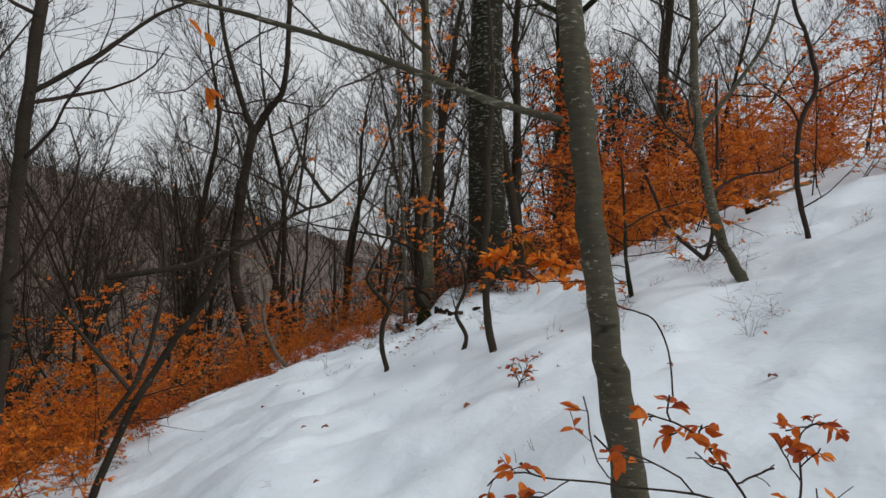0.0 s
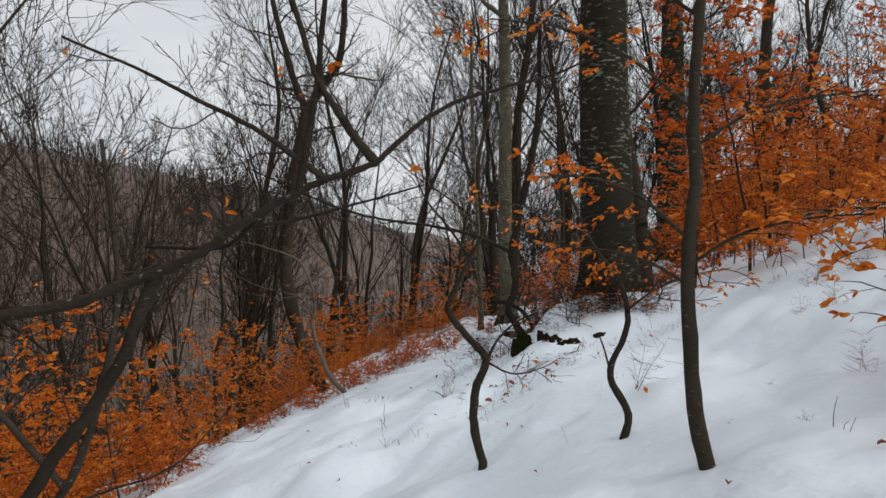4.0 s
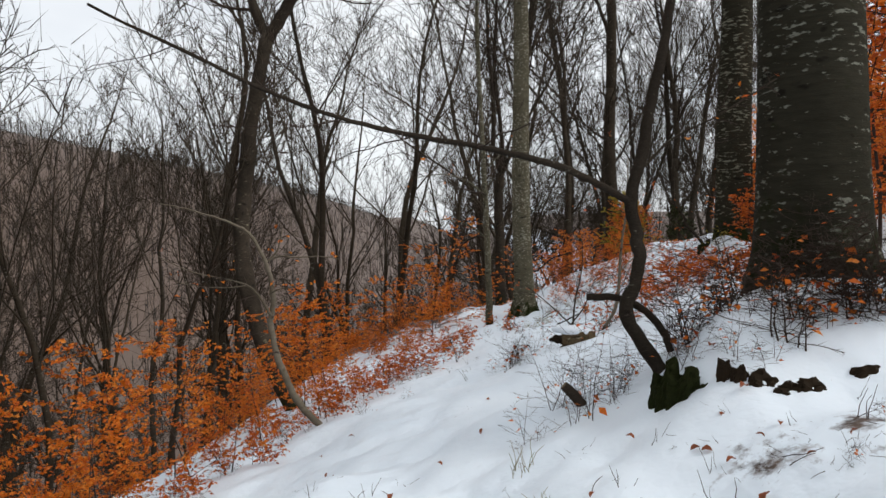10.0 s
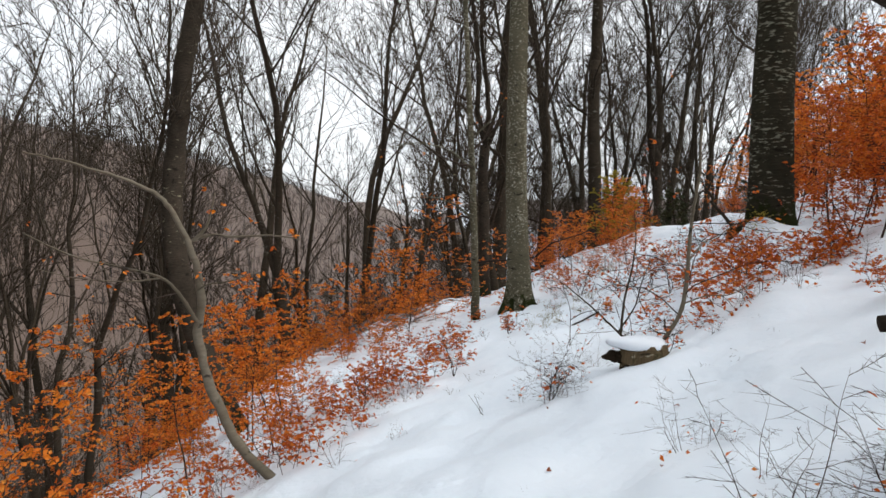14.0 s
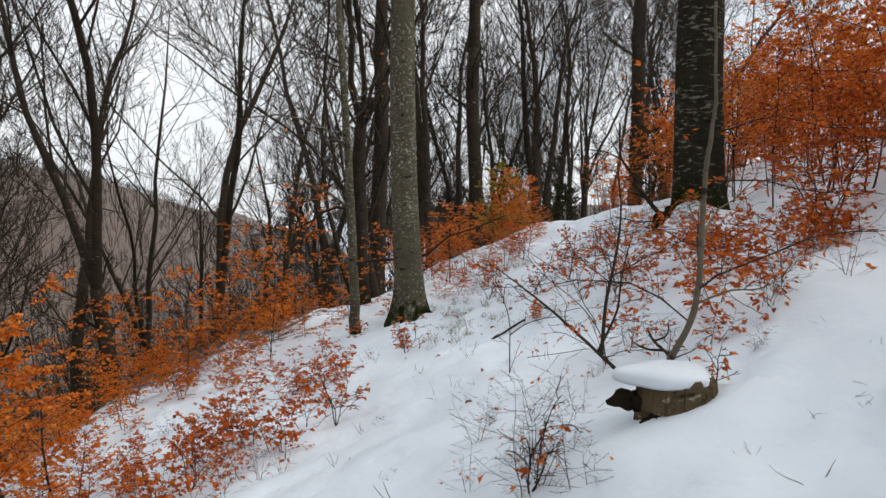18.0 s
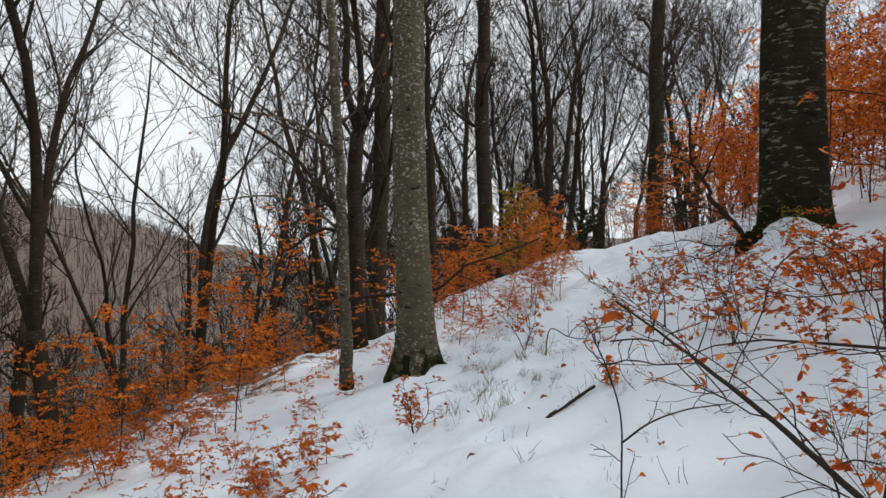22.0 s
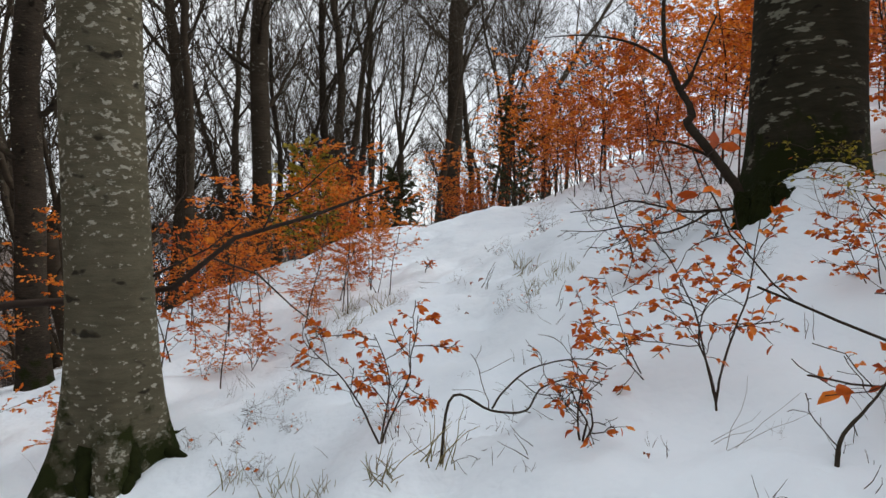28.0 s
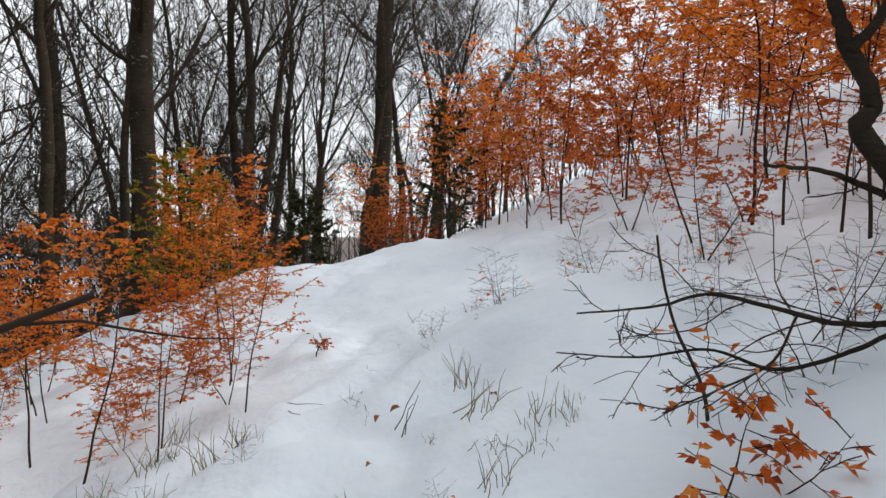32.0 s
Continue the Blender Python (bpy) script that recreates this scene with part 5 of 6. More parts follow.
grown("bare_sapling", "thin dark forked shoot standing in trodden snow", "sapling", on(-0.45, 19.87),
      (("trunk", ((-0.45, 19.87, -1.3), (-0.45, 19.87, -1.04), (-0.45, 19.87, -0.73), (-0.51, 19.89, -0.49), (-0.58, 19.91, -0.32)), 0.007, 0.003),
       ("branch", ((-0.45, 19.87, -0.85), (-0.3, 19.85, -0.75), (-0.1, 19.85, -0.7), (0.15, 19.9, -0.7)), 0.006, 0.003)),
      LIMB, (0, TWO(4, 3, 0.4)), (1, 0.05, 0.2, RUSSET), seed=34, sides=7)


grown("arching_bramble", "bare dark bramble arching over the snow and back", "branch", on(1.3, 24.6),
      (("stem", ((0.99, 24.6, -0.97), (1.24, 24.6, -1.07), (1.46, 24.6, -1.10), (1.58, 24.62, -1.0), (1.82, 24.64, -0.97), (2.11, 24.66, -0.98), (2.38, 24.68, -1.0)), 0.008, 0.0028),
       ("side_stem", ((1.24, 24.6, -1.06), (1.29, 24.58, -0.98), (1.45, 24.56, -0.87), (1.73, 24.55, -0.84), (1.95, 24.56, -0.88), (2.13, 24.58, -0.98)), 0.006, 0.002)),
      LIMB, (0, TWO(5, 3, 0.3)), (1, 0.05, 0.15, RUSSET), seed=43, sides=7)
grown("dead_branch", "bare pole branch leaning out of the snow", "branch", on(1.73, 23.1),
      (("stem", ((1.66, 23.1, -0.95), (1.73, 23.12, -0.86), (1.92, 23.15, -0.81), (2.21, 23.2, -0.74), (2.6, 23.3, -0.6)), 0.010, 0.004),), LIMB, (0, TWO(4, 3, 0.3)), None, seed=44, sides=7)


def leafy_shrub(x, y, tall, seed, label, stems=4, per=4, leaf=0.06, keep=0.75, mat=None, lean=0.3):
    """A waist-high beech shrub close to the trail, with leaves that can be told apart."""
    rng = np.random.default_rng(seed)
    base = on(x, y, 0.04)
    lines = []
    for s in range(stems):
        a = 6.28 * (s + rng.random() * 0.6) / stems
        line = wander(rng, base, (math.cos(a) * lean, math.sin(a) * lean, 1), tall * (0.55 + 0.6 * rng.random()), 8, 0.17, 0.1)
        lines.append(("stem", line, 0.0062, 0.0024))
    return grown("beech_shrub", label, "shrub", base, lines, TWIG, (0, TWO(8, 4, 0.42, start=0.25)), (per, leaf, keep, mat or RUSSET), seed=seed, sides=6, group="leafy shrubs by the trail")


for n, (x, y, tall, lab) in enumerate((
        (0.80, 25.0, 0.72, "low beech shrub with bright russet leaves in snow"), (1.95, 23.8, 0.95, "branching beech shrub with curled russet leaves"),
        (1.35, 24.05, 0.4, "half-buried beech shoot with pale brown leaves"),
        (1.65, 21.95, 1.1, "tall thin beech shrub with scattered russet leaves"), (2.3, 22.7, 1.0, "thin beech shrub with scattered dark red leaves"),
        (-0.95, 23.2, 0.5, "tiny beech seedling with red-brown leaves"), (-0.85, 24.1, 0.5, "tiny beech seedling with russet leaves"),
        (-2.05, 20.55, 0.8, "beech seedling with large russet leaves in snow"), (-3.4, 20.2, 0.5, "beech seedling with orange leaves by the trail"), (-3.3, 21.9, 0.55, "beech seedling with orange leaves on the bank"),
        (0.55, 5.0, 0.3, "tiny beech seedling with orange leaves"), (-1.15, 17.3, 0.55, "small shrub with a few red leaves beside a stump"), (0.1, 17.55, 0.3, "sprouts with dark red leaves behind a stump"),
        (3.95, 30.05, 0.25, "small lone seedling with dark red leaves"), (3.3, 22.6, 1.1, "beech shrub with dense russet leaves under a big tree"))):
    leafy_shrub(x, y, tall, 100 + n, lab, stems=2 if tall < 0.4 else 3, per=5 if tall > 0.6 else 3, leaf=0.043, keep=0.85 if n in (0, 1) else 0.45 if n == 14 else 0.12 if n == 11 else 0.3 if tall < 0.45 else 0.5)


# ---- stump, logs and dead wood ----
def cut_stump(x, y, r, tall):
    """An old sawn stump with plated bark, a rotten hollow side and roots."""
    rng = np.random.default_rng(50)
    foot = on(x, y, 0.09)
    stump = thing("tree_stump", "old sawn tree stump with lichen-spotted bark under snow", "stump", tuple(foot))
    sides = 26
    a = np.arange(sides) * 2 * np.pi / sides
    zs = np.array((-0.35, -0.1, 0.0, 0.08, 0.18, tall - 0.02, tall))
    z, t = np.meshgrid(zs, a, indexing="ij")
    rad = r * (1 + 0.25 * np.exp(-np.maximum(z + 0.1, 0) / 0.12) * (0.6 + 0.5 * np.cos(4 * t)) + 0.03 * np.sin(7 * t) + 0.02 * np.sin(13 * t + 2 * z))
    rad[-1] *= 0.96
    s = Soup()
    i, j = np.meshgrid(np.arange(len(zs) - 1), np.arange(sides), indexing="ij")
    s.add(np.stack([rad * np.cos(t), rad * np.sin(t), z + 0.02 * np.cos(t + 1)], -1), np.stack([i * sides + j, i * sides + (j + 1) % sides, (i + 1) * sides + (j + 1) % sides, (i + 1) * sides + j], -1))
    s.tube(((0, 0, tall - 0.03), (0, 0, tall + 0.005)), r * 0.93, sides)
    part("body", s, STUMP_BARK, stump)
    for k in range(13):
        ang = -2.9 + k * 0.26
        plate = Soup()
        w, h, d = 0.055 + 0.02 * rng.random(), tall - 0.085 - 0.03 * rng.random(), 0.014
        u, out = np.array((-math.sin(ang), math.cos(ang), 0)), np.array((math.cos(ang), math.sin(ang), 0))
        c = out * r * 1.02 + UP * (0.06 + 0.03 * rng.random())
        quad = [c - u * w, c + u * w, c + u * w * 0.9 + UP * h, c - u * w * 0.9 + UP * h]
        quad[0], quad[1] = quad[0] + out * r * 0.07, quad[1] + out * r * 0.07
        verts = [q + out * 0.004 - out * d for q in quad] + [q * (1, 1, 1) + out * d + u * 0.008 * sg for q, sg in zip(quad, (1, -1, -1, 1))]
        plate.add(verts, [(4, 5, 6, 7), (0, 1, 5, 4), (1, 2, 6, 5), (2, 3, 7, 6), (3, 0, 4, 7)])
        part("bark_plate", plate, STUMP_BARK, stump, smooth=False)
    rot = Soup()
    lump(rot, rng, (0.09, 0.06, 0.045), 11, 20, 0.5)
    part("rotten_side", rot, ROT, stump, "black rotten wood").location = (-r - 0.05, 0.0, 0.12)
    rot = Soup()
    lump(rot, rng, (0.06, 0.05, 0.06), 10, 16, 0.45)
    part("root_stub", rot, ROT, stump).location = (-r + 0.02, -0.14, -0.01)
    cap = Soup()
    n, sides = 9, 30
    a = np.arange(sides) * 2 * np.pi / sides
    prof = np.array(((0.0, 0.008), (0.92, 0.0), (0.96, -0.026), (1.0, -0.008), (1.01, 0.022), (0.96, 0.044), (0.8, 0.058), (0.45, 0.068), (0.0, 0.072)))
    z, t = np.meshgrid(prof[:, 1], a, indexing="ij")
    rr = prof[:, 0][:, None] * (1 + 0.06 * np.sin(3 * t + 1) + 0.05 * np.sin(5 * t) + 0.025 * np.sin(11 * t + 2))
    stretch = 1 + 0.8 * np.maximum(-np.cos(t), 0) ** 2
    i, j = np.meshgrid(np.arange(n - 1), np.arange(sides), indexing="ij")
    cap.add(np.stack([rr * r * stretch * np.cos(t), rr * r * np.sin(t), z * (1 + 0.12 * np.sin(2 * t))], -1), np.stack([i * sides + j, i * sides + (j + 1) % sides, (i + 1) * sides + (j + 1) % sides, (i + 1) * sides + j], -1))
    part("snow_cap", cap, SNOW, stump, "smooth cap of white snow").matrix_basis = pose(0, 0, tall - 0.004, 1, 2, 0)


cut_stump(-0.15, 17.55, 0.215, 0.25)


def log(x, y, way, length, r, label, mat, rise=0.0, snow=True, seed=0):
    """A lying log with a ragged end and a ridge of snow along its back."""
    rng = np.random.default_rng(seed)
    base = on(x, y)
    d = np.array((math.cos(way), math.sin(way), rise))
    line = np.stack([d * length * f for f in np.linspace(0, 1, 10)]) + UP * r * 0.5
    line[1:-1] += rng.normal(0, r * 0.12, (8, 3))
    s = Soup()
    s.tube(line[::-1], r * np.linspace(0.85, 1.05, 10) * (1 + 0.06 * rng.normal(0, 1, 10)), 12)
    s.tube(line[:2], r * np.array((0.9, 1.0)), 12)
    tree = thing("log", label, "log", tuple(base))
    part("wood", s, mat, tree)
    for _ in range(2):
        k = Soup()
        f = int(rng.integers(2, 8))
        k.tube(wander(rng, line[f], (*rng.normal(0, 1, 2), 0.6), r * 2.2, 4, 0.1, 0), np.linspace(r * 0.3, r * 0.15, 4), 6)
        part("branch_stub", k, mat, tree)
    if snow:
        c = Soup()
        top = line + UP * r * 0.75
        c.tubes(top[None, 1:], (r * 0.62 * np.concatenate([[0.3], np.ones(7), [0.4]]))[None], 10)
        part("snow_ridge", c, SNOW, tree, "strip of white snow")


log(5.95, 11.9, 0.5, 1.5, 0.11, "weathered fallen log with peeling bark under snow", CUT, 0.3, True, 1)
log(5.75, 11.55, 0.4, 1.2, 0.10, "broken grey log half covered by snow", CUT, 0.3, True, 2)
log(5.25, 11.1, 0.3, 0.5, 0.08, "dark rotting log on the snow slope", ROT, 0.3, True, 3)
grown("dead_stick", "dark broken stick with patches of snow and torn bark", "stick", on(0.09, 22.24),
      (("stem", ((0.0, 22.21, -1.44), (0.09, 22.24, -1.365), (0.2, 22.27, -1.32), (0.31, 22.30, -1.275), (0.45, 22.34, -1.21), (0.56, 22.37, -1.165)), 0.017, 0.014),
       ("snow_strip", ((0.15, 22.255, -1.325), (0.2, 22.27, -1.302), (0.25, 22.283, -1.28)), 0.010, 0.009)),
      LIMB, (0, TWO(1, 2, 0.3)), None, seed=41, sides=9)
bpy.data.objects["snow_strip"].data.materials[0] = SNOW
leafy_shrub(0.70, 22.32, 0.28, 140, "seedling with large orange leaves beside a broken stick", stems=2, per=4, leaf=0.055, keep=0.4, mat=ORANGE)
grown("dead_branch", "knobbly dead branch lying half in snow", "branch", on(0.42, 18.45),
      (("stem", (on(0.36, 18.4, 0.0), on(0.44, 18.6, -0.03), on(0.55, 18.85, -0.05), on(0.60, 19.1, -0.10), on(0.70, 19.4, -0.12)), 0.018, 0.010),
       ("branch", (on(0.55, 18.85, -0.05), on(0.46, 19.0, -0.10), on(0.42, 19.15, -0.15)), 0.012, 0.005),
       ("branch", (on(0.60, 19.1, -0.10), on(0.72, 19.1, -0.12), on(0.8, 19.2, -0.2)), 0.010, 0.004)),
      LIMB, (0, TWO(5, 2, 0.3)), (1, 0.05, 0.3, RUSSET), seed=42, sides=9)


def crag(soup, r, size, rings=22, sides=40):
    """Splintered dead wood: a fluted body that narrows to a torn, uneven top."""
    a = np.arange(sides) * 2 * np.pi / sides
    f = np.linspace(0, 1, rings)
    ff, aa = np.meshgrid(f, a, indexing="ij")
    ph = r.random(6) * 6.28
    top = 0.62 + 0.2 * np.sin(a + ph[0]) + 0.12 * np.sin(3 * a + ph[1]) + 0.14 * r.random(sides)
    flute = 1 + 0.16 * np.abs(np.sin(2.5 * aa + ph[2] + 1.1 * ff)) + 0.10 * np.sin(7 * aa + ph[3] + 2.5 * ff) + 0.05 * r.normal(0, 1, (rings, sides))
    wide = flute * np.where(ff < 0.85, 1.12 - 0.5 * ff, (1 - ff) / 0.15 * 0.69)
    z = np.where(ff < 0.85, ff / 0.85 * top, top - 0.12 * (ff - 0.85) / 0.15)
    v = np.stack([size[0] * wide * np.cos(aa), size[1] * wide * np.sin(aa), size[2] * (z - 0.25) - 0.42 * (1 - ff) ** 3], -1)
    i, j = np.meshgrid(np.arange(rings - 1), np.arange(sides), indexing="ij")
    soup.add(v, np.stack([i * sides + j, i * sides + (j + 1) % sides, (i + 1) * sides + (j + 1) % sides, (i + 1) * sides + j], -1))


def root_piece(x, y, size, mat, seed, label):
    """A torn root that shows as a dark patch in the snow."""
    r = np.random.default_rng(seed)
    t = thing("rotten_root", label, "dead wood", tuple(on(x, y, 0.02)), "roots below the great beech")
    s = Soup()
    crag(s, r, (size[0], size[1], size[2] * 1.9))
    part("wood", s, mat, t, smooth=False)


def root_block(x, y, pieces, label, seed, group=""):
    """A black, mossy, splintered root stock. pieces: offset in the plan, size, material."""
    r = np.random.default_rng(seed)
    t = thing("rotten_root", label, "dead wood", tuple(on(x, y, 0.02)), group)
    for dx, dy, size, mat in pieces:
        s = Soup()
        crag(s, r, size)
        part("root_knob", s, mat, t, smooth=False).location = (dx, dy, 0)


root_block(-0.27, 12.27, ((-0.07, 0.06, (0.09, 0.10, 0.32), MOSS), (0.03, -0.02, (0.13, 0.12, 0.27), MOSS), (0.14, -0.08, (0.12, 0.10, 0.15), MOSS)), "black mossy splintered root block at a snow mound's foot", 60, "roots below the great beech")
root_block(4.16, 25.0, ((0, 0, (0.13, 0.12, 0.3), MOSS), (-0.10, 0.12, (0.07, 0.07, 0.12), MOSS), (0.05, -0.14, (0.09, 0.1, 0.2), MOSS)), "dark decayed root tangle against a big trunk", 61)
for n, (x, y, a, b) in enumerate(((-0.05, 12.08, 0.05, 0.10), (0.02, 12.02, 0.06, 0.075), (0.13, 11.95, 0.10, 0.07), (0.24, 11.84, 0.11, 0.05), (0.36, 11.83, 0.09, 0.06), (0.68, 11.88, 0.10, 0.04))):
    root_piece(x, y, (a, 0.05, b), ROT, 62 + n, "dark rotten root showing through snow")


def peg():
    s = Soup()
    s.tube(((0.08, 0, -0.1), (0.02, 0, 0.03), (-0.07, 0.01, 0.13), (-0.11, 0.01, 0.165)), (0.048, 0.044, 0.042, 0.037), 10)
    t = thing("cut_peg", "short leaning cut branch stub standing in snow", "dead wood", tuple(on(-0.78, 13.26)))
    part("wood", s, LIMB, t)
    s = Soup()
    s.tube(((-0.108, 0.01, 0.164), (-0.112, 0.01, 0.167)), 0.030, 10)
    part("cut_face", s, CUT, t)


peg()


# ---- shrubs, stalks, grass and fallen leaves ----
rng = np.random.default_rng(91)


def sprinkle(protos, spots, sizes, sink=0.03, tilt=6):
    for x, y in spots:
        if protos in (BARE, LOW, SWITCH) and abs(x - float(trail(y)[0])) < 0.6:
            continue
        put(protos[int(rng.integers(len(protos)))], x, y, rng.random() * 360, rng.uniform(*sizes), sink, tuple(rng.normal(0, tilt, 2)))


around = lambda x, y, n, sx, sy: [(x + sx * rng.normal(), y + sy * rng.normal()) for _ in range(n)]
SWITCH = []
for x, y in ((-1.2, 17.22), (-1.03, 17.03), (-1.37, 17.74), (-1.1, 17.45), (-1.15, 18.36), (2.03, 19.0), (2.4, 18.9), (3.15, 19.2), (1.52, 18.8), (0.83, 18.05), (-0.95, 18.74), (-0.5, 18.15), (-0.72, 18.32),
             (0.12, 26.54), (0.89, 29.45), (1.86, 28.2), (0.49, 26.6), (0.36, 25.7), (1.67, 28.3), (1.75, 28.4), (2.59, 28.2), (2.65, 26.1), (2.85, 26.6), (-0.56, 13.5), (-0.58, 14.2), (-0.4, 13.3), (0.2, 10.6), (0.54, 8.9), (1.63, 6.1), (1.4, 21.7), (0.84, 21.8), (1.32, 22.3), (1.0, 22.4)):
    put(BARE[int(rng.integers(3))], x, y, rng.random() * 360, rng.uniform(0.5, 0.85), 0.03, tuple(rng.normal(0, 14, 2)))
for x, y in ((-3.44, 20.76), (-2.54, 20.04), (-3.05, 20.77), (-3.11, 21.4), (-2.65, 20.2), (-3.37, 21.05), (-3.09, 24.3), (-2.38, 20.9), (-4.0, 20.9), (-1.83, 23.0), (-2.83, 24.66), (-4.3, 26.5), (-1.3, 27.4), (-2.07, 27.2), (-3.6, 23.2), (-4.4, 22.6), (1.55, 18.9), (2.5, 19.6)):
    put(LOW[int(rng.integers(3))], x, y, rng.random() * 360, rng.uniform(0.6, 0.95), 0.03, tuple(rng.normal(0, 6, 2)))
for x, y in ((2.36, 30.4), (2.64, 33.2), (2.93, 30.8), (3.3, 30.5), (2.97, 29.6), (1.97, 31.8), (1.74, 30.6), (1.67, 33.6), (1.45, 31.2), (2.6, 31.6), (3.4, 31.5)):
    put(RUST[1 + int(rng.integers(2))], x, y, rng.random() * 360, rng.uniform(0.38, 0.54), 0.03, tuple(rng.normal(0, 6, 2)))
sprinkle(BARE, around(0.8, 12.4, 34, 0.5, 0.22), (0.7, 1.15))
sprinkle(TANGLE, around(0.75, 12.45, 13, 0.35, 0.15) + around(0.35, 13.0, 5, 0.2, 0.3), (0.7, 1.0))
sprinkle(BARE, around(0.2, 13.3, 9, 0.3, 0.4), (0.7, 1.2))
sprinkle(BARE, around(-0.75, 12.9, 6, 0.25, 0.25), (0.8, 1.2))
sprinkle(BARE, around(-1.1, 17.6, 5, 0.25, 0.3), (0.6, 0.95))
sprinkle(BARE, around(-0.45, 13.45, 5, 0.22, 0.2), (0.7, 1.1))
sprinkle(BARE, around(-0.45, 15.2, 3, 0.3, 0.3), (0.5, 0.8))
sprinkle(BARE, around(0.9, 19.3, 9, 0.6, 0.7), (0.7, 1.1))
sprinkle(BARE, around(3.2, 7.9, 12, 1.0, 0.7), (0.5, 0.9))
sprinkle(BARE, around(2.2, 5.0, 4, 0.35, 0.5), (0.4, 0.6))
sprinkle(BARE, around(2.6, 10.6, 10, 0.9, 1.0), (0.5, 0.9))
sprinkle(BARE, around(4.0, 24.0, 6, 0.3, 0.4), (0.5, 0.8))
sprinkle(BARE, around(5.2, 27.5, 20, 1.0, 1.0), (0.7, 1.2))
sprinkle(BARE, around(-2.9, 20.5, 14, 0.8, 2.0), (0.5, 0.9))
sprinkle(BARE, around(-0.6, 22.0, 6, 0.5, 1.2), (0.4, 0.7))
sprinkle(BARE, around(1.1, 25.9, 8, 0.5, 0.8), (0.4, 0.75))
sprinkle(BARE, around(-2.6, 23.5, 10, 0.9, 1.6), (0.5, 1.0))
sprinkle(BARE, [(float(trail(y)[0]) - rng.uniform(2.3, 3.6), y) for y in rng.uniform(6, 20, 50)], (0.5, 1.0))
sprinkle(LOW, [(float(trail(y)[0]) - rng.uniform(2.2, 3.2), y) for y in rng.uniform(7, 19, 20)], (0.5, 0.9))
sprinkle(LOW, around(3.4, 20.2, 22, 0.8, 1.3), (0.6, 1.1))
sprinkle(LOW, around(1.6, 20.6, 10, 0.7, 1.0), (0.6, 1.1))
sprinkle(LOW, [(x, y) for x, y in around(2.9, 23.6, 10, 0.6, 0.8) if x > 2.75], (0.6, 1.0))
sprinkle(LOW, [(x, y) for x, y in around(-2.6, 23.6, 5, 0.7, 1.0) if x < -2.0], (0.5, 0.8))


def stalks(seed, n, tall, mat, label, name="dry_stalk", group="dry stalks in the snow", spread=0.05, width=0.0025):
    r = np.random.default_rng(seed)
    s = Soup()
    for _ in range(n):
        p = (r.normal(0, spread), r.normal(0, spread), -0.03)
        s.tube(wander(r, p, (*r.normal(0, 0.45, 2), 1), tall * (0.5 + 0.8 * r.random()), 5, 0.16, -0.25), np.linspace(width, width * 0.4, 5), 3)
    t = thing(name, label, "plant", group=group)
    tagged(part("stem", s, mat, t), kind="stuff")
    return t


STALK = [stalks(s, n, t, TWIG, "thin dark dry stalks poking through snow") for s, n, t in ((81, 4, 0.16), (82, 6, 0.12), (83, 3, 0.24))]
TUFT = [stalks(s, n, t, STRAW, "tuft of dry yellow-green grass in snow", "grass_tuft", "grass tufts", 0.04, 0.003) for s, n, t in ((84, 22, 0.16), (85, 14, 0.22))]
sprinkle(STALK, [(float(trail(y)[0]) + rng.uniform(-0.9, 3.4), y) for y in rng.uniform(3.2, 30, 40)], (0.6, 1.4), tilt=15)
sprinkle(STALK, [(float(trail(y)[0]) + rng.uniform(0.6, 2.2), y) for y in rng.uniform(9.3, 12.2, 18)], (0.5, 1.0), tilt=25)
sprinkle(STALK, around(-0.1, 10.6, 40, 0.55, 0.7) + around(0.6, 11.2, 20, 0.5, 0.4), (0.5, 1.1), 0.0, tilt=75)
sprinkle(STALK, [(float(trail(y)[0]) + rng.uniform(-1.2, 3.0), y) for y in rng.uniform(3.2, 30, 44)], (0.3, 0.8), 0.0, tilt=80)
sprinkle(STALK, around(1.2, 24.6, 18, 0.9, 1.0) + around(2.6, 27.4, 24, 1.0, 1.2), (0.5, 1.1), 0.02, tilt=40)
sprinkle(TUFT, ((-1.31, 12.25), (-0.17, 23.6), (0.15, 24.4), (-0.1, 24.9), (3.46, 27.15), (3.75, 27.6), (2.2, 28.9), (2.05, 28.3), (0.35, 25.4), (3.1, 26.6), (-1.2, 11.4), (2.5, 29.4)), (0.7, 1.2))
sprinkle(TUFT, around(-0.1, 23.9, 12, 0.3, 0.6) + around(0.4, 25.2, 8, 0.3, 0.6) + around(2.4, 28.9, 6, 0.3, 0.5) + around(3.4, 26.9, 5, 0.25, 0.2) + around(2.0, 22.6, 4, 0.5, 0.5), (0.5, 1.1), tilt=12)
sprinkle(STALK, around(0.9, 22.6, 24, 0.6, 0.8) + around(0.3, 20.2, 20, 0.8, 0.8) + around(1.3, 25.0, 16, 0.8, 0.9) + around(-0.9, 21.8, 18, 0.6, 1.2) + around(0.6, 17.0, 12, 0.9, 0.9), (0.5, 1.2), 0.01, tilt=35)

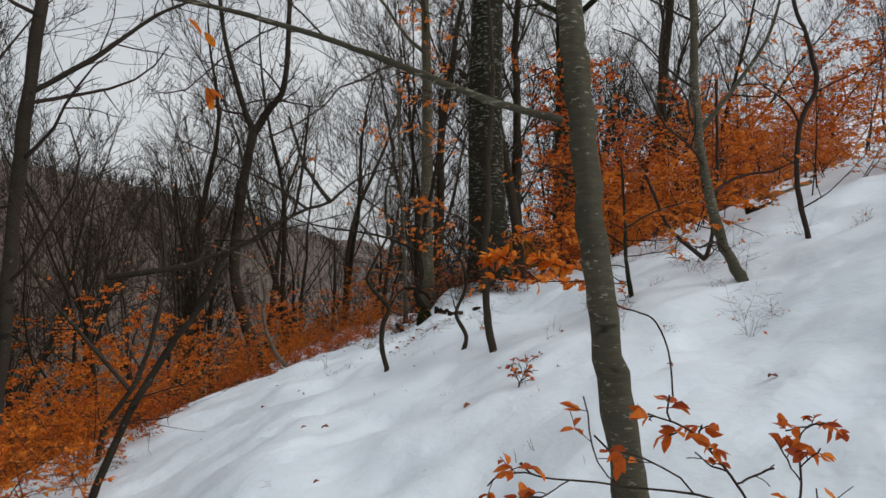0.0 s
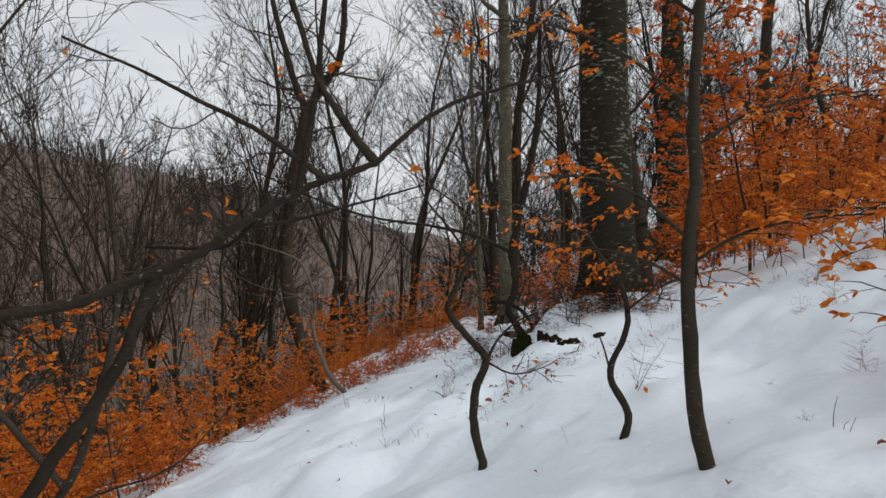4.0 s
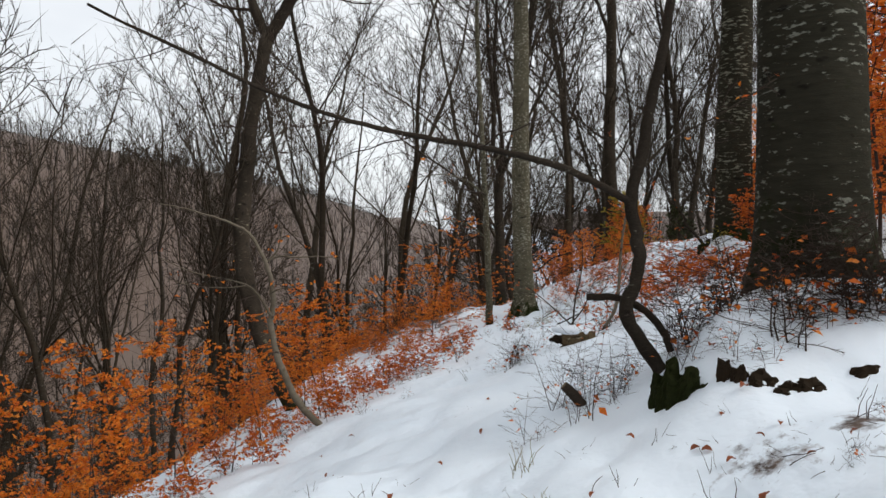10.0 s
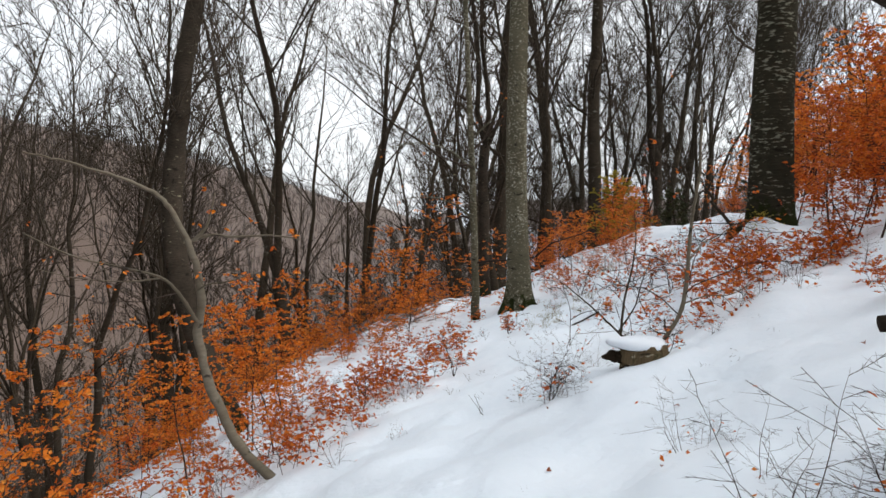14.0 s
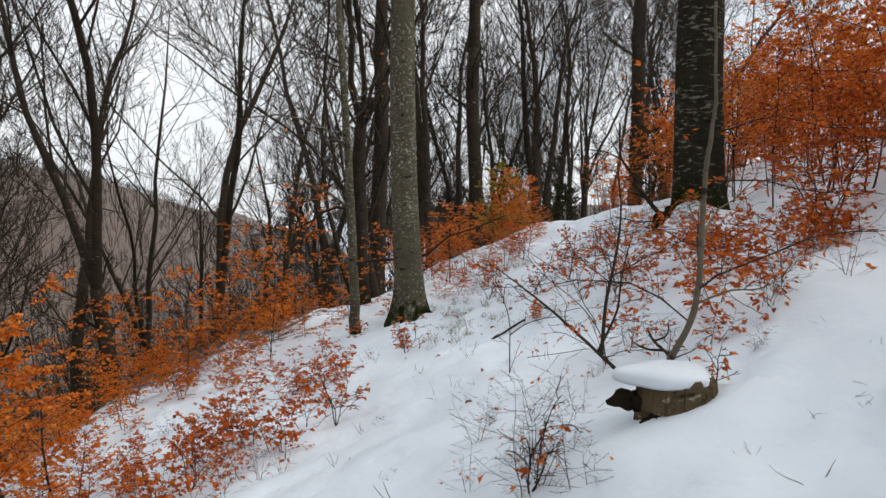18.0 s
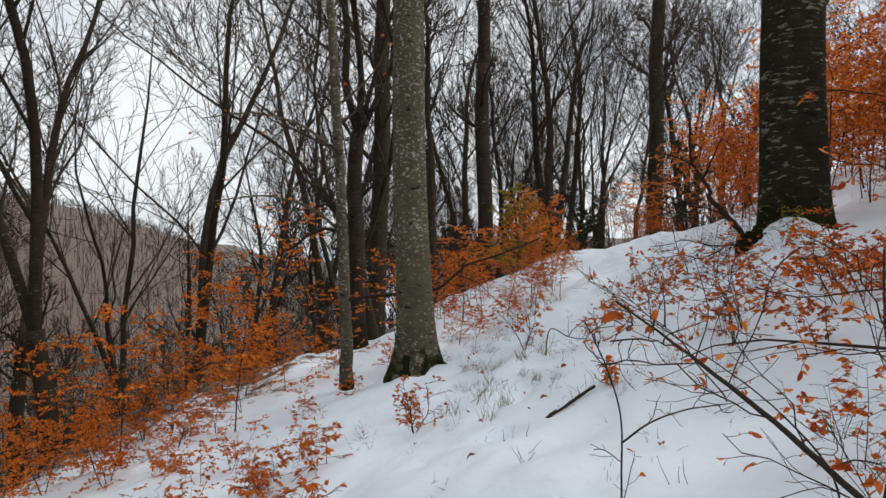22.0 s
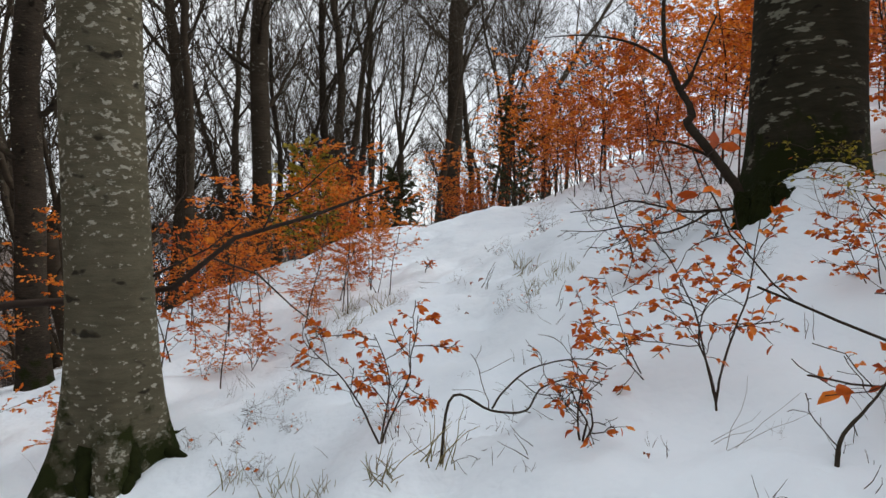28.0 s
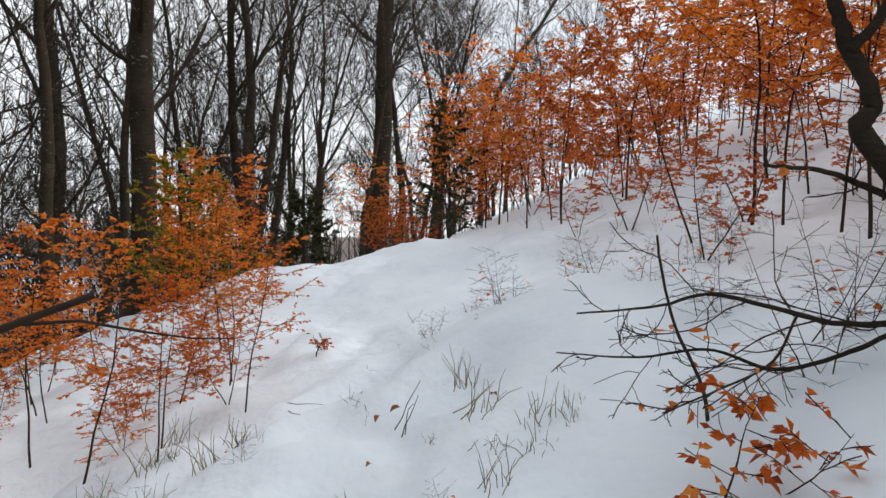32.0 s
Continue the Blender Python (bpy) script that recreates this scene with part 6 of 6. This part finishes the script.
# small leafless stems that stand up out of the snow in thickets
SWITCH = [stalks(s, n, t, TWIG, "bare thin switches standing in the snow", "bare_switch", "bare switches", 0.12, 0.0042) for s, n, t in ((86, 5, 1.0), (87, 7, 0.8))]
sprinkle(SWITCH, around(2.0, 22.4, 8, 0.6, 0.6) + around(1.4, 20.3, 8, 0.6, 0.6) + around(0.5, 26.6, 5, 0.4, 0.5), (0.25, 0.5), tilt=16)
for x, y, t in ((0.32, 26.25, 74), (0.5, 26.6, 80), (0.62, 26.1, 70), (0.2, 25.95, 78), (0.05, 10.9, 80), (0.35, 11.2, 78)):
    put(BARE[int(10 * y) % 3], x, y, 100 * x, 0.5, -0.03, (t, 0))
sprinkle(SWITCH, [(float(trail(y)[0]) + rng.uniform(3.4, 7), y) for y in rng.uniform(26.5, 36, 40)], (0.7, 1.4))
sprinkle(SWITCH, [(x, y) for x, y in zip(rng.uniform(2.4, 5.5, 30), rng.uniform(17.5, 23.5, 30)) if x > 2.4 + 0.25 * abs(y - 20)], (0.5, 0.9))
sprinkle(SWITCH, [(float(trail(y)[0]) - rng.uniform(2.4, 6), y) for y in rng.uniform(6, 30, 46)], (0.6, 1.2))


def fallen_leaf(seed, label):
    r = np.random.default_rng(seed)
    s = Soup()
    s.leaves(np.zeros((1, 3)), np.array(((1.0, 0.2, 0.25),)), np.array(((0.1, 0.2, 1.0),)), np.array((0.075,)), np.array((0.045,)), r, 0.4)
    ob = lone("fallen_leaf", s, LITTER, label, "leaf", group="fallen leaves on the snow")
    return ob


LEAF = [fallen_leaf(s, "curled brown beech leaf lying on the snow") for s in (95, 96, 97)]
spots = [(3.27, 27.81), (3.41, 27.8), (2.94, 27.36), (2.59, 26.94), (0.65, 23.4), (0.15, 22.67), (0.0, 22.51), (-1.25, 16.9)]
spots += [(float(trail(y)[0]) + rng.uniform(-1.4, 3.0), y) for y in rng.uniform(3.0, 31, 60)] + around(-0.45, 10.9, 26, 0.4, 0.6)
sprinkle(LEAF, spots, (0.6, 1.25), -0.012, 22)


# ---- evergreens beyond the crest ----
def conifer(x, y, tall, label, seed, mat, wide=0.32):
    r = np.random.default_rng(seed)
    tree = thing("conifer", label, "tree", tuple(on(x, y, 0.1)))
    trunk = [(wander(r, (0, 0, 0), (0, 0, 1), tall, 10, 0.03, 0.1), 0.035 * np.linspace(1, 0.15, 10) * tall / 2.5)]
    one = sprout(r, trunk, 40, 0.08, wide, (60, 85), 5, 0.1, 0.25, 0.35, flat=0.2, least=0.006)
    two = sprout(r, one, 7, 0.2, 0.35, (35, 60), 3, 0.1, 0.1, 0.6, flat=0.3, least=0.003)
    w, b, f = Soup(), Soup(), Soup()
    fill(w, trunk, 7)
    fill(b, one, 4)
    fill(b, two, 3)
    leafing(f, two, r, 30, 0.058, False, droop=0.0, level=0.3, tail=0.0)
    leafing(f, one, r, 18, 0.055, False, droop=0.0, level=0.3, tail=0.3)
    part("trunk", w, TWIG, tree)
    tagged(part("branchwork", b, TWIG, tree), kind="stuff")
    part("foliage", f, mat, tree)


conifer(4.6, 36.8, 2.7, "yellow-green bushy young evergreen beyond the crest", 70, YELLOW, 0.42)
conifer(5.2, 37.6, 2.4, "small yellow-green evergreen bush", 73, YELLOW, 0.42)
conifer(7.0, 36.9, 1.7, "dark green young conifer at the crest", 71, NEEDLE, 0.42)
conifer(9.8, 35.6, 2.9, "dark young pine above the russet thicket", 72, NEEDLE, 0.3)


# ---- ivy at the foot of the big dark beech ----
def ivy(x, y, seed, up):
    r = np.random.default_rng(seed)
    base = on(x, y) + UP * up
    t = thing("ivy_sprig", "green ivy sprig hanging over snowy roots", "plant", tuple(base), "ivy at the trunk's foot")
    lines = [(wander(r, (0, 0, 0), (*r.normal(0, 0.6, 2), 0.3), 0.35, 5, 0.25, -0.8), np.full(5, 0.003)) for _ in range(4)]
    w, f = Soup(), Soup()
    fill(w, lines, 3)
    leafing(f, lines, r, 9, 0.035, True, level=0.8)
    tagged(part("runner", w, TWIG, t), kind="stuff")
    part("foliage", f, YELLOW, t, "small green leaves")


for n, (x, y, u) in enumerate(((4.35, 24.7, 0.04), (4.45, 24.5, 0.06), (4.42, 24.62, 0.08), (4.6, 24.42, 0.05), (4.3, 24.85, 0.05), (4.25, 24.6, 0.03), (4.5, 24.35, 0.04), (4.38, 24.8, 0.12), (4.55, 24.6, 0.1), (4.3, 24.45, 0.03))):
    ivy(x, y, 200 + n, u)


# ---- woods on the far side of the valley ----
def far_woods():
    r = np.random.default_rng(300)
    s = Soup()
    spots = []
    for _ in range(5400):
        d, y = 90 + 330 * r.random() ** 0.8, -20 + 1600 * r.random() ** 1.35
        spots.append((-d + r.normal(0, 4), y))
    spots += [(r.uniform(-70, 90), r.uniform(95, 330)) for _ in range(900)]
    p = np.array(spots)
    z = height(p[:, 0], p[:, 1])
    base = np.stack([p[:, 0], p[:, 1], z - 0.3], -1)
    tall = r.uniform(9, 17, len(p))[:, None]
    f = np.array((0, 0.5, 1.0))
    side = r.normal(0, 0.03, (len(p), 1, 3))
    side[..., 2] = 0
    line = base[:, None] + UP * (tall * f)[..., None] + side * (tall * f)[..., None]
    s.tubes(line, np.tile(np.array((0.22, 0.15, 0.05)), (len(p), 1)), 3)
    for _ in range(5):
        k = r.uniform(0.3, 0.8, (len(p), 1))
        a = r.random(len(p)) * 6.28
        out = np.stack([np.cos(a) * 0.5, np.sin(a) * 0.5, np.full(len(p), 0.85)], -1)
        start = base + UP * tall * k
        length = tall * (1.05 - k) * 0.8
        s.spikes(start, start + out * length, np.full(len(p), 0.11))
    lone("far_woods", s, HAZY_BARK, "grey-brown leafless woods on a distant snowy hillside", "woods", kind="stuff")


far_woods()
